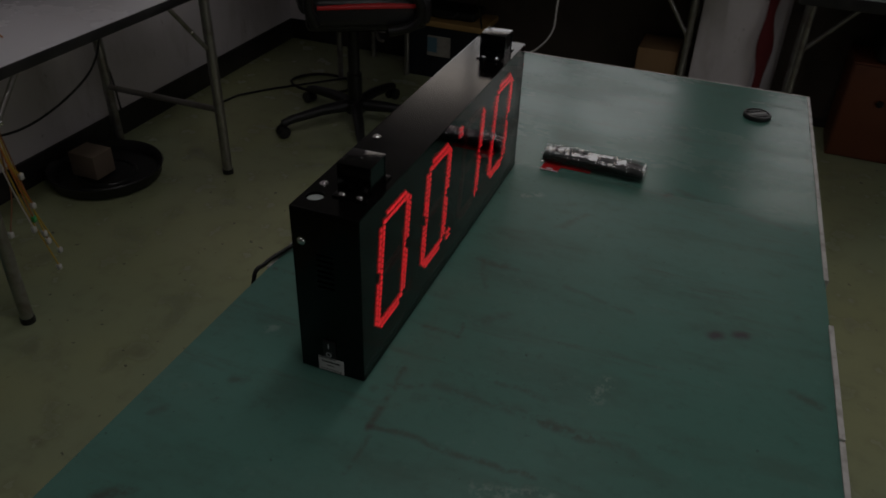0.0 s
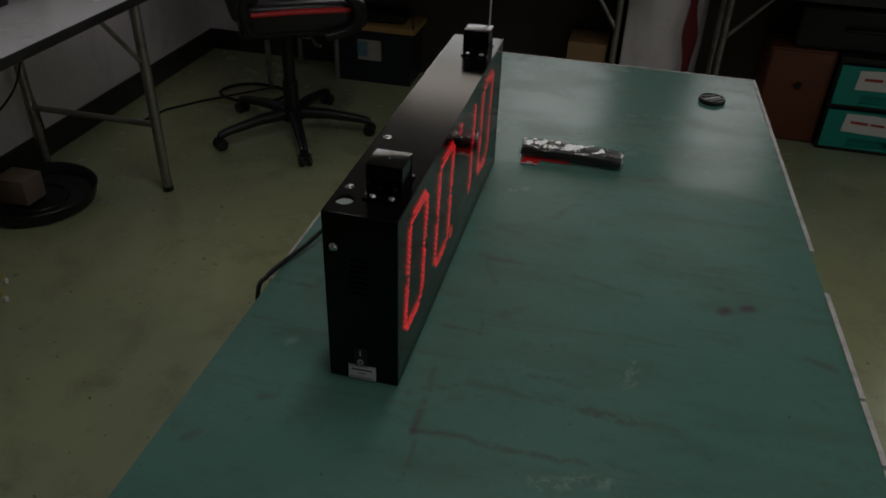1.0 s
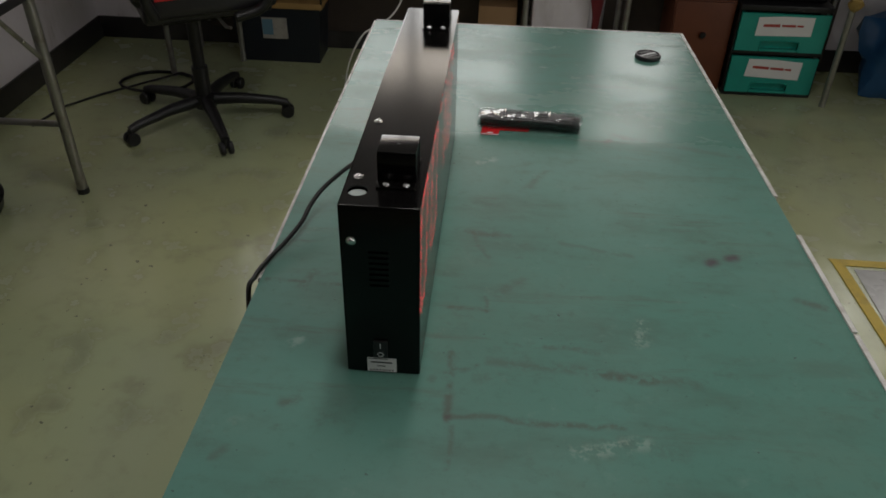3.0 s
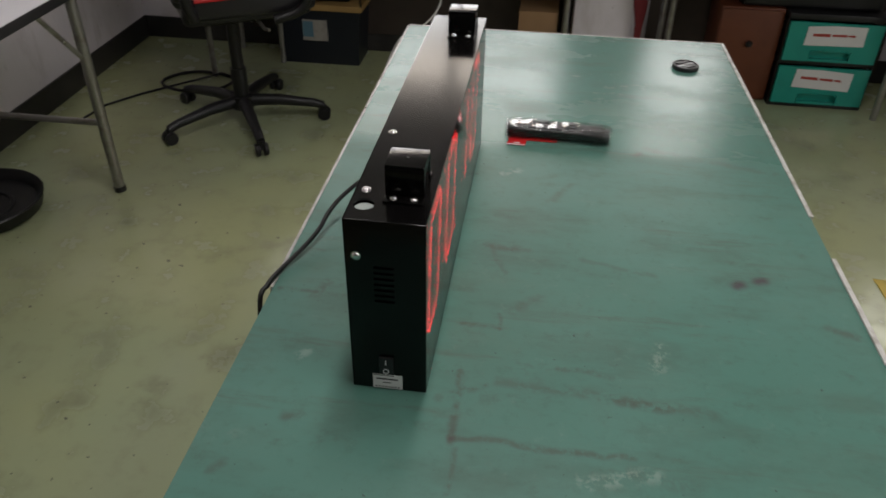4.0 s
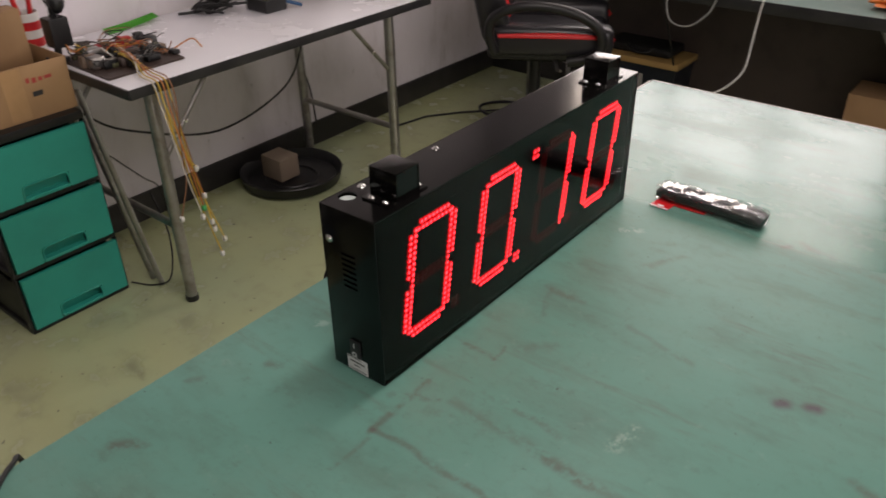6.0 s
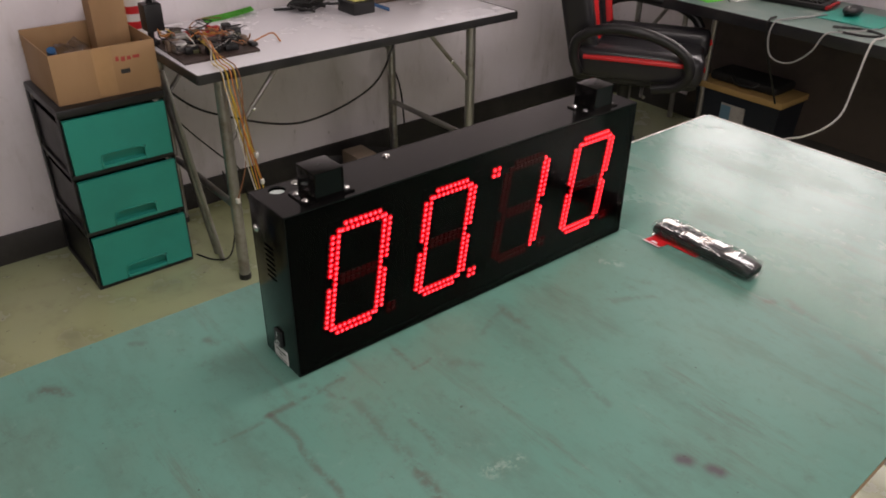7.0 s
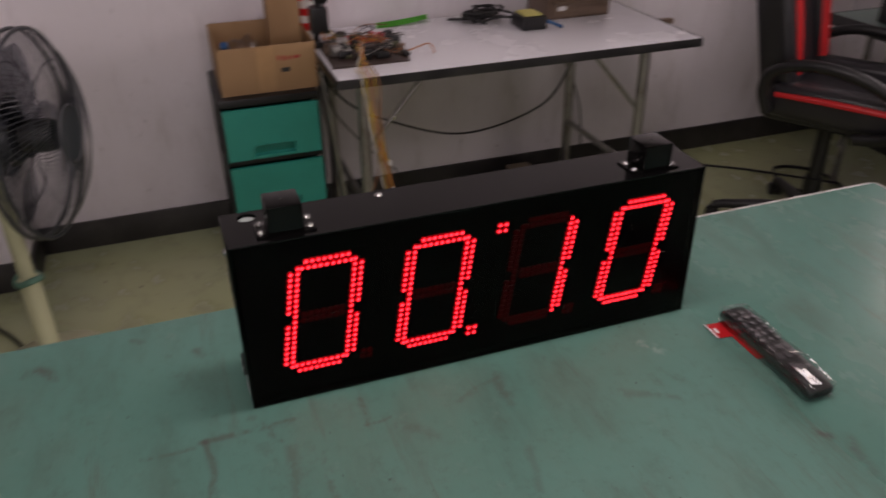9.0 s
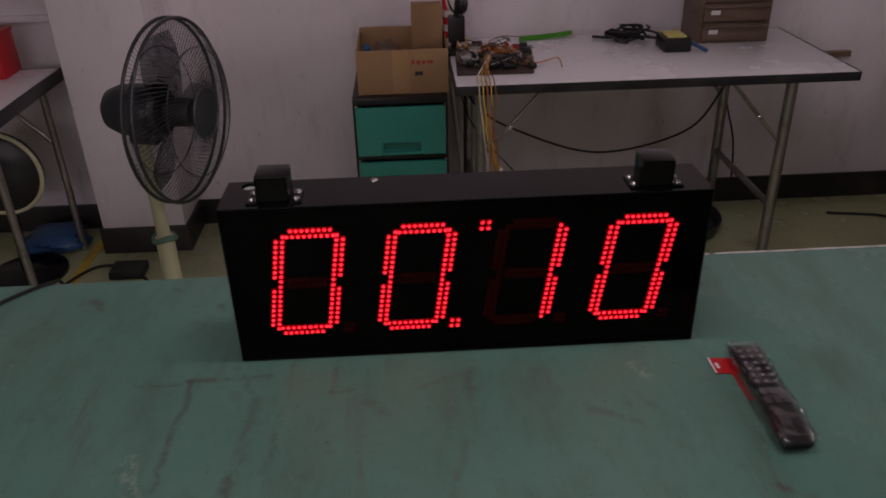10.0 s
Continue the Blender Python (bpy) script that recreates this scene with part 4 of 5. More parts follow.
ends = [(0.636, 0.17, 0), (0.655, 0.22, 0), (0.60, 0.36, 1), (0.62, 0.30, 0), (0.515, 0.355, 2), (0.59, 0.33, 3), (0.60, 0.50, 0), (0.61, 0.40, 1), (0.625, 0.27, 2)]
for k, (ye, ze, c) in enumerate(ends):
    ys = 0.528 + 0.013 * (k % 5)
    pts = [(-1.64 - 0.01 * k, 0.57 + 0.008 * k, WZ + 0.04), (-1.53, 0.56 + 0.004 * (k % 4), WZ + 0.035 + 0.004 * (k % 3)), (-1.45, ys, WZ + 0.014), (-1.390 + 0.002 * (k % 4), ys, WZ + 0.004), (-1.377, ys + 0.004, WZ - 0.06),
           (-1.378 + 0.004 * (k % 3), ys + 0.006 + 0.3 * (ye - ys), 0.55), (-1.372, (ys + ye) / 2 + 0.012, (0.5 + ze) / 2 + 0.03), (-1.365, ye, ze)]
    part("wire", tube(B(), smooth_path(pts, 6), 0.0022, 5), WIRES[c], pcb)
    part("connector", box(B(), (-1.371, ye - 0.006, ze - 0.014), (-1.359, ye + 0.006, ze + 0.004), 0.001, 1), GREEN_CONNECTOR if k == 2 else CONNECTOR, pcb)

bm = B()
top = []
for i in range(9):
    y = 0.735 + 0.21 * i / 8
    lift = 0.002 + 0.014 * (i / 8) ** 2
    top.append((bm.verts.new((-1.955 - 0.02 * i / 8, y, WZ + lift)), bm.verts.new((-2.03 - 0.005 * i / 8, y + 0.015, WZ + lift + 0.003))))
for a, b in zip(top, top[1:]):
    bm.faces.new((a[0], b[0], b[1], a[1]))
bmesh.ops.solidify(bm, geom=list(bm.faces), thickness=0.0012)
solid("green_paper", bm, GREEN_PAPER, "bright green strip of paper curling up on the white table", "paper", smooth="all")

tangle = thing("cable_tangle", "tangle of black cables on the white table", "cables", (-1.92, 1.22, WZ))
for k in range(9):
    c = (rng.uniform(-1.95, -1.87), rng.uniform(1.11, 1.20))
    pts = [(c[0] + rng.uniform(0.02, 0.06) * math.cos(a), c[1] + rng.uniform(0.03, 0.09) * math.sin(a), WZ + rng.uniform(0.006, 0.05)) for a in (j * 1.3 + k for j in range(6))]
    part("cable", tube(B(), smooth_path(pts, 6), 0.0045, 6), BLACK_RUBBER, tangle)
part("cable", tube(B(), smooth_path([(-1.98, 1.03, WZ + 0.005), (-1.95, 1.09, WZ + 0.006), (-1.90, 1.13, WZ + 0.02), (-1.85, 1.18, WZ + 0.03), (-1.82, 1.235, WZ + 0.03)]), 0.005, 6), BLACK_RUBBER, tangle)
sol = thing("soldering_stand", "dark soldering iron stand with a yellow sponge", "soldering stand", (-1.775, 1.285, WZ))
part("stand_base", box(B(), (-1.835, 1.235, WZ), (-1.715, 1.335, WZ + 0.048), 0.008), BLACK_PLASTIC, sol)
part("sponge", box(B(), (-1.82, 1.25, WZ + 0.048), (-1.735, 1.32, WZ + 0.056), 0.003), YELLOW, sol, "pale yellow sponge")
part("iron_tip", tube(B(), [(-1.735, 1.335, WZ + 0.03), (-1.69, 1.385, WZ + 0.010)], 0.007, 8), BLUE, sol, "blue iron handle")
cab = thing("parts_cabinet", "small brown cabinet of shallow drawers on the white table", "cabinet", (-1.91, 1.53, WZ))
part("body", box(B(), (-2.02, 1.394, WZ), (-1.832, 1.664, WZ + 0.30), 0.003), BROWN_WOOD, cab)
for k in range(4):
    z = WZ + 0.012 + 0.071 * k
    dr = part("drawer", box(B(), (-1.834, 1.406, z), (-1.818, 1.652, z + 0.062), 0.003), BROWN_WOOD, cab)
    part("drawer_pull", box(B(), (-1.8185, 1.406, z + 0.050), (-1.805, 1.652, z + 0.058), 0.002), BROWN_WOOD, dr)
    if k in (0, 1, 2):
        part("name_card", box(B(), (-1.8185, 1.43, z + 0.024), (-1.8165, 1.465, z + 0.040)), PAPER, dr, "white paper card")
solid("wall_ledge", box(B(), (WEST + 0.001, 1.945, 0.648), (WEST + 0.028, 2.137, 0.671), 0.002), BROWN_WOOD, "short brown wooden strip fixed to the wall", "wooden strip", "structure")
solid("wall_trunking", box(B(), (WEST, SOUTH, 0.90), (WEST + 0.02, -0.93, 0.925), 0.002), WALL, "thin painted trunking along the wall", "trunking", "structure")

# ---- under the white table ----
for pts, r, nm in (([(-1.95, 0.47, 0.70), (-1.92, 0.565, 0.548), (-1.91, 0.72, 0.442), (-1.90, 1.063, 0.332), (-1.90, 1.415, 0.406), (-1.90, 1.546, 0.573), (-1.92, 1.60, 0.73)], 0.0045, "black cable sagging under the white table"),
                   ([(-2.03, 1.62, 0.73), (-2.06, 1.64, 0.5), (-2.062, 1.70, 0.30), (-2.062, 1.72, 0.12)], 0.004, "black cable hanging down the wall"),
                   ([(-1.95, 0.50, 0.60), (-1.93, 0.56, 0.45), (-1.95, 0.72, 0.25), (-1.98, 0.80, 0.16), (-2.0, 0.83, 0.004)], 0.003, "thin black cable hanging under the table"),
                   ([(-1.70, 0.462, 0.004), (-1.62, 0.50, 0.004), (-1.58, 0.55, 0.03), (-1.62, 0.60, 0.16), (-1.72, 0.62, 0.30)], 0.003, "thin dark cable beside the drawers")):
    solid("cable", tube(B(), smooth_path(pts, 8), r, 6), BLACK_RUBBER, nm, "cable")
bs = thing("round_basin", "shallow round black plastic basin on the floor", "basin", (-1.865, 1.375, 0))
part("basin", lathe(B(), [(0, 0.0), (0.19, 0.0), (0.212, 0.012), (0.220, 0.05), (0.225, 0.055), (0.220, 0.060), (0.208, 0.052), (0.195, 0.022), (0.10, 0.016), (0, 0.016)], Matrix.Translation((-1.865, 1.375, 0)), 48), BLACK_PLASTIC, bs)
part("rib", lathe(B(), [(0.10, 0.016), (0.105, 0.024), (0.115, 0.024), (0.12, 0.016)], Matrix.Translation((-1.865, 1.375, 0)), 40), BLACK_PLASTIC, bs)
solid("wood_block", box(B(), (-1.965, 1.295, 0.024), (-1.84, 1.40, 0.125), 0.004), mat("pale_brown_block", (0.20, 0.15, 0.11), 0.7), "pale brown block lying in the round basin", "block")
coil = [(-1.55 + 0.17 * math.cos(a) + 0.01 * math.sin(3 * a), 2.62 + 0.12 * math.sin(a), 0.006 + 0.004 * (k // 18)) for k, a in enumerate(j * math.pi / 9 for j in range(40))]
solid("cable", tube(B(), coil + [(-1.75, 2.45, 0.006), (-1.86, 2.30, 0.006), (-1.90, 2.1, 0.006)], 0.0055, 6), BLACK_RUBBER, "black cable coiled on the floor in the corner", "cable")

# ---- office chair ----
ch = thing("office_chair", "black leatherette swivel chair with red stripes", "chair", (-1.18, 2.260, 0), 31)


def cushion(bm, lo, hi, r, m=None):
    n0 = len(bm.verts)
    box(bm, lo, hi, r, 5)
    if m:
        bm.verts.ensure_lookup_table()
        bmesh.ops.transform(bm, matrix=m, verts=bm.verts[n0:])
    return bm


part("gas_lift", lathe(B(), [(0, 0.09), (0.034, 0.09), (0.034, 0.25), (0.026, 0.25), (0.026, 0.47), (0, 0.47)], None, 20), BLACK_PLASTIC, ch)
part("hub", lathe(B(), [(0, 0.065), (0.045, 0.065), (0.055, 0.08), (0.05, 0.125), (0, 0.125)], None, 20), BLACK_PLASTIC, ch)
for k in range(5):
    a = radians(229 - 31 + 72 * k)
    c, s = math.cos(a), math.sin(a)
    part("base_arm", tube(B(), [(0.03 * c, 0.03 * s, 0.10), (0.16 * c, 0.16 * s, 0.098), (0.31 * c, 0.31 * s, 0.078), (0.352 * c, 0.352 * s, 0.065)], 0.026, 10, taper=[1.1, 0.95, 0.75, 0.7]), BLACK_PLASTIC, ch)
    cm = Matrix.Translation((0.352 * c, 0.352 * s, 0.028)) @ Matrix.Rotation(a, 4, "Z") @ Matrix.Rotation(radians(90), 4, "X")
    bm = B()
    for off in (-0.017, 0.017):
        lathe(bm, [(0, -0.010 + off), (0.024, -0.010 + off), (0.028, -0.005 + off), (0.028, 0.005 + off), (0.024, 0.010 + off), (0, 0.010 + off)], cm, 18)
    part("caster", bm, BLACK_PLASTIC, ch, "twin black caster wheel")
    part("caster_hood", tube(B(), [(0.352 * c, 0.352 * s, 0.030), (0.352 * c, 0.352 * s, 0.068)], 0.012, 8), BLACK_PLASTIC, ch)
def lifted(bm, up=0.045):
    """Sets the upper part of the chair on its gas lift, a little off centre."""
    bmesh.ops.translate(bm, verts=bm.verts, vec=(0.036, 0.060, up))
    return bm



part("seat_plate", lifted(box(B(), (-0.16, -0.14, 0.42), (0.14, 0.12, 0.45), 0.006)), BLACK_STEEL, ch)
part("seat", lifted(cushion(B(), (-0.24, -0.235, 0.45), (0.27, 0.235, 0.545), 0.035)), LEATHER, ch, "black leatherette seat")
for s in (-1, 1):
    y0, y1 = sorted((s * 0.150, s * 0.262))
    bol = part("seat_bolster", lifted(cushion(B(), (-0.22, y0, 0.475), (0.285, y1, 0.600), 0.04)), LEATHER, ch)
    part("stripe", lifted(tube(B(), smooth_path([(-0.19, s * 0.258, 0.565), (0.0, s * 0.2625, 0.568), (0.22, s * 0.258, 0.566), (0.268, s * 0.235, 0.555), (0.284, s * 0.19, 0.54)], 6), 0.013, 8, flat=0.55)), RED_LEATHER, bol, "red stripe")
    arm = smooth_path([(-0.20, s * 0.285, 0.50), (-0.225, s * 0.295, 0.58), (-0.20, s * 0.30, 0.655), (-0.08, s * 0.30, 0.695), (0.08, s * 0.30, 0.68), (0.20, s * 0.298, 0.625), (0.235, s * 0.29, 0.55), (0.20, s * 0.285, 0.49), (0.10, s * 0.28, 0.465)], 6)
    part("armrest", lifted(tube(B(), arm, 0.021, 10)), BLACK_PLASTIC, ch, "black looped armrest")
back = Matrix.Translation((-0.20, 0, 0.50)) @ Matrix.Rotation(radians(-13), 4, "Y")
br = part("backrest", lifted(cushion(B(), (-0.055, -0.215, 0.02), (0.035, 0.215, 0.74), 0.04, back)), LEATHER, ch, "black leatherette backrest")
for s in (-1, 1):
    y0, y1 = sorted((s * 0.145, s * 0.23))
    part("back_bolster", lifted(cushion(B(), (-0.05, y0, 0.05), (0.075, y1, 0.70), 0.035, back)), LEATHER, br)
    pts = [back @ Vector(p) for p in ((0.066, s * 0.155, 0.10), (0.078, s * 0.160, 0.3), (0.078, s * 0.164, 0.5), (0.066, s * 0.155, 0.66))]
    part("stripe", lifted(tube(B(), smooth_path(pts, 6), 0.018, 8, flat=0.5)), RED_LEATHER, br, "red stripe")
part("back_hinge", lifted(box(B(), (-0.22, -0.04, 0.43), (-0.10, 0.04, 0.455), 0.006)), BLACK_STEEL, ch)
part("recline_lever", lifted(tube(B(), [(0.05, -0.12, 0.44), (0.06, -0.27, 0.43), (0.075, -0.29, 0.43)], 0.007, 8)), STEEL, ch)

# ---- far desk and what is on and under it ----
def steel_table(name, label, x0, x1, y0, y1, z, top, legs, brace):
    t = thing(name, label, "table", ((x0 + x1) / 2, (y0 + y1) / 2, 0))
    part("tabletop", box(B(), (x0 + 0.003, y0 + 0.003, z - 0.024), (x1 - 0.003, y1, z), 0.002), top, t)
    bm = B()
    box(bm, (x0, y0 - 0.003, z - 0.045), (x1, y0 + 0.003, z + 0.001), 0.002)
    for x in (x0, x1):
        box(bm, (x - 0.003, y0 + 0.0032, z - 0.045), (x + 0.003, y1, z + 0.001), 0.002)
    part("edging", bm, BLACK_EDGE, t, "black edging")
    for x, y in legs:
        part("leg", tube(B(), [(x, y, 0.0), (x, y, z - 0.024)], 0.014, 10), STEEL, t)
    for (xa, ya), (xb, yb) in brace:
        part("brace", tube(B(), [(xa, ya, 0.46), (xb, yb, z - 0.026)], 0.009, 8), STEEL, t)
    return t


DX0, DX1, DY0, DY1 = -1.62, 0.315, 2.60, 3.17
steel_table("desk", "long desk with a dusty green top and black edging", DX0, DX1, DY0, DY1, 0.75, DESK_TOP, [(0.20, 2.80), (0.20, 3.12), (-1.50, 2.72), (-1.50, 3.12), (-1.22, 2.95)], [((0.20, 2.80), (0.02, 2.80)), ((-1.50, 2.72), (-1.30, 2.72))])
desk_ob = bpy.data.objects["desk"]
# added sheet: its dark brown deepens the shade on the wall under the desk
GLOOM_BROWN = mat("dark_brown_gloom", (0.055, 0.040, 0.033), 0.6, dirt=(0.03, 0.022, 0.018), amount=0.5)
part("gloom_sheet", box(B(), (-1.45, 3.172, 0.10), (0.232, 3.186, 0.722), 0.002), GLOOM_BROWN, desk_ob, "added dark brown sheet for the gloom under the table")
pc = thing("computer_case", "black computer case standing on the desk", "computer", (-1.35, 2.86, 0.75))
part("case", box(B(), (-1.435, 2.66, 0.751), (-1.275, 3.05, 1.13), 0.006), BLACK_PLASTIC, pc)
part("front_panel", box(B(), (-1.430, 2.648, 0.756), (-1.280, 2.659, 1.125), 0.004), BLACK_PLASTIC, pc)
part("button", lathe(B(), [(0, 0), (0.008, 0), (0.008, 0.004), (0, 0.004)], Matrix.Translation((-1.33, 2.648, 1.05)) @ Matrix.Rotation(radians(90), 4, "X"), 14), STEEL, pc)
solid("green_note", slab(B(), [(-1.25, 2.70), (-1.10, 2.665), (-1.08, 2.76), (-1.23, 2.80)], 0.7512, 0.753), GREEN_PAPER, "bright green note on the desk", "paper")
solid("white_note", slab(B(), [(-1.20, 2.80), (-1.03, 2.78), (-1.02, 2.88), (-1.18, 2.91)], 0.7512, 0.754), PAPER, "white sheet of paper on the desk", "paper")
hs = thing("headset", "small black headset lying on the paper", "headset", (-1.11, 2.84, 0.754))
part("band", tube(B(), smooth_path([(-1.18, 2.84, 0.762), (-1.13, 2.80, 0.775), (-1.07, 2.81, 0.77), (-1.04, 2.85, 0.762)]), 0.008, 8), BLACK_PLASTIC, hs)
part("cup", lump(B(), (-1.17, 2.85, 0.768), (0.025, 0.02, 0.014), 2, 2, 0.1), BLACK_PLASTIC, hs)
part("jack", tube(B(), [(-1.06, 2.76, 0.7575), (-1.03, 2.73, 0.7575)], 0.004, 6), SCREW, hs)
kb = thing("keyboard", "black keyboard with a red edge on the desk", "keyboard", (-0.94, 2.98, 0.751), 8)
part("base", box(B(), (-0.22, -0.075, 0), (0.22, 0.075, 0.022), 0.006), BLACK_PLASTIC, kb)
part("red_edge", box(B(), (0.2205, -0.074, 0.004), (0.232, 0.074, 0.018), 0.003), RED, kb, "red side edge")
key_mesh = mesh_of("key", box(B(), (-0.0075, -0.007, 0), (0.0075, 0.007, 0.008), 0.002, 1), BLACK_PLASTIC)
for i in range(20):
    for j in range(5):
        k = new("key", key_mesh)
        k.parent, k.location = kb, (-0.20 + 0.0205 * i, -0.048 + 0.024 * j, 0.022)
solid("mouse_pad", slab(B(), rounded(0.26, 0.22, 0.015, 4, -0.56, 2.92), 0.751, 0.754), TEAL, "teal mouse pad on the desk", "mouse pad")
ms = thing("mouse", "glossy black computer mouse", "mouse", (-0.60, 2.95, 0.754))
part("shell", lump(B(), (-0.60, 2.95, 0.774), (0.034, 0.056, 0.021), 1, 3, 0.06), BLACK_PLASTIC, ms)
part("wheel", lathe(B(), [(0, -0.004), (0.009, -0.004), (0.009, 0.004), (0, 0.004)], Matrix.Translation((-0.60, 2.915, 0.788)) @ Matrix.Rotation(radians(90), 4, "Y"), 14), STEEL, ms)
for pts, r, m, nm in (([(-0.66, 2.86, 0.7575), (-0.72, 2.66, 0.758), (-0.735, 2.592, 0.752), (-0.735, 2.57, 0.69), (-0.70, 2.56, 0.625), (-0.62, 2.56, 0.62), (-0.55, 2.57, 0.68), (-0.52, 2.592, 0.752), (-0.47, 2.66, 0.758), (-0.42, 2.80, 0.758)], 0.0037, GREY_CABLE, "grey cable looping over the desk edge"),
                      ([(-0.55, 2.70, 0.7572), (-0.45, 2.75, 0.7575), (-0.36, 2.72, 0.758), (-0.40, 2.66, 0.758), (-0.5, 2.64, 0.758)], 0.005, BLACK_RUBBER, "dark cable lying on the desk"),
                      ([(-0.38, 2.95, 0.758), (-0.35, 2.70, 0.758), (-0.345, 2.592, 0.752), (-0.34, 2.53, 0.60), (-0.335, 2.48, 0.51), (-0.37, 2.44, 0.45), (-0.43, 2.41, 0.405), (-0.49, 2.40, 0.375), (-0.545, 2.40, 0.28), (-0.575, 2.40, 0.18), (-0.60, 2.40, 0.01)], 0.0040, WHITE_CABLE, "white cable hanging from the desk to the floor"),
                      ([(-0.77, 2.66, 0.7575), (-0.76, 2.592, 0.752), (-0.755, 2.60, 0.66), (-0.74, 2.68, 0.5), (-0.76, 2.80, 0.36)], 0.0045, BLACK_RUBBER, "black cable hanging under the desk")):
    solid("cable", tube(B(), smooth_path(pts, 7), r, 7), m, nm, "cable")
solid("orange_cloth", lump(B(), (0.10, 2.76, 0.775), (0.085, 0.07, 0.024), 11, 3, 0.5), ORANGE, "crumpled orange cloth at the end of the desk", "cloth")
solid("green_cloth", lump(B(), (0.20, 2.80, 0.790), (0.08, 0.07, 0.039), 4, 3, 0.55), GREEN_CLOTH, "crumpled green cloth at the end of the desk", "cloth")
sb = thing("storage_box", "dark storage box with a tan lid under the desk", "storage box", (-1.03, 3.05, 0))
bm = B()
lo = [(-1.235, 2.965), (-0.825, 2.965), (-0.825, 3.165), (-1.235, 3.165)]
hi = [(-1.255, 2.945), (-0.805, 2.945), (-0.805, 3.170), (-1.255, 3.170)]
v0, v1 = [bm.verts.new((*p, 0)) for p in lo], [bm.verts.new((*p, 0.285)) for p in hi]
bm.faces.new(v0)
bm.faces.new(v1)
for k in range(4):
    bm.faces.new((v0[k], v0[(k + 1) % 4], v1[(k + 1) % 4], v1[k]))
part("tub", bm, NAVY, sb)
part("lid", box(B(), (-1.27, 2.930, 0.2855), (-0.79, 3.172, 0.316), 0.006), TAN_LID, sb, "tan plastic lid")
pic = part("picture_label", box(B(), (-1.10, 2.940, 0.13), (-0.975, 2.956, 0.235)), mat("faded_label", (0.36, 0.34, 0.30), 0.5, dirt=(0.16, 0.15, 0.14), amount=0.6, scale=20), sb, "faded picture label")
part("label_patch", box(B(), (-1.098, 2.938, 0.15), (-1.045, 2.9405, 0.228)), mat("label_blue", (0.10, 0.20, 0.26), 0.5), pic, "blue patch of the label")
bag = thing("laptop_bag", "flat black bag on the storage box lid", "bag", (-1.0, 3.06, 0.316))
part("body", cushion(B(), (-1.22, 2.985, 0.3165), (-0.86, 3.165, 0.362), 0.02), BLACK_RUBBER, bag)
part("strap", tube(B(), smooth_path([(-1.1, 2.99, 0.36), (-1.05, 2.965, 0.34), (-0.98, 2.965, 0.338), (-0.95, 2.99, 0.36)]), 0.008, 8), BLACK_RUBBER, bag)
solid("carton", box(B(), (-0.02, 2.93, 0.0), (0.165, 3.15, 0.345), 0.004), CARD, "brown cardboard carton under the desk", "box")

# ---- beyond the work table's far corner ----
steel_table("side_table", "dark side table with steel legs", 0.60, 1.76, 2.64, 3.17, 0.75, DESK_TOP, [(0.672, 2.838), (0.672, 3.12), (1.635, 2.742), (1.70, 3.12)], [((0.672, 2.838), (0.90, 2.838))])
# same added dark sheet, for the shade under the side table
part("gloom_sheet", box(B(), (0.61, 3.172, 0.05), (1.75, 3.186, 0.722), 0.002), GLOOM_BROWN, bpy.data.objects["side_table"], "added dark brown sheet for the gloom under the table")
bm = B()
pts = smooth_path([(0.515, 2.815, 0.0), (0.53, 2.81, 0.35), (0.515, 2.82, 0.6), (0.53, 2.815, 0.9), (0.52, 2.82, 1.25)], 6)
tube(bm, pts, 0.034, 10, taper=[1 + 0.35 * math.sin(k * 0.9) for k in range(len(pts))], flat=0.45)
solid("red_cloth", bm, DARK_RED, "dark red cloth hanging beside the pillar", "cloth")
wc = thing("wooden_cupboard", "reddish brown cupboard with a black knob", "cupboard", (1.035, 3.0, 0))
part("body", box(B(), (0.895, 2.885, 0), (1.175, 3.15, 0.437), 0.004), RUST_BROWN, wc)
dr = part("door", box(B(), (0.900, 2.870, 0.012), (1.170, 2.8845, 0.430), 0.003), RUST_BROWN, wc)
part("knob", lathe(B(), [(0, 0), (0.012, 0), (0.016, 0.012), (0.012, 0.022), (0, 0.024)], Matrix.Translation((1.041, 2.870, 0.277)) @ Matrix.Rotation(radians(90), 4, "X"), 16), BLACK_PLASTIC, dr, "black knob")
du = drawer_unit("drawer_unit", 1.18, 1.600, 2.83, 3.16, 0.440, 2, "south", "two-drawer unit of teal plastic with paper labels")
for k, tilt in ((0, 1.5), (1, -2)):
    z = 0.022 + 0.206 * k
    m = Matrix.Translation((0, -0.165 - 0.0112, z + 0.120)) @ Matrix.Rotation(radians(tilt), 4, "Y") @ Matrix.Rotation(radians(90), 4, "X")
    lab = part("paper_label", slab(B(), [(-0.125, -0.042), (0.128, -0.045), (0.13, 0.043), (-0.01, 0.048), (-0.12, 0.044)], 0.0, 0.0012, m), PAPER, du, "white paper label with red print")
    bm = B()
    for a, b, c in ((-0.095, -0.02, 0.012), (-0.012, 0.05, 0.010), (0.056, 0.085, 0.008)):
        slab(bm, [(a, 0.0), (b, -0.002), (b, c), (a, c)], 0.0012, 0.0016, m)
    part("print_bars", bm, RED_PRINT, lab)
eq = thing("equipment_case", "black equipment case on top of the drawers", "case", (1.28, 3.02, 0.44))
part("body", cushion(B(), (0.98, 2.89, 0.441), (1.58, 3.15, 0.63), 0.02), BLACK_PLASTIC, eq)
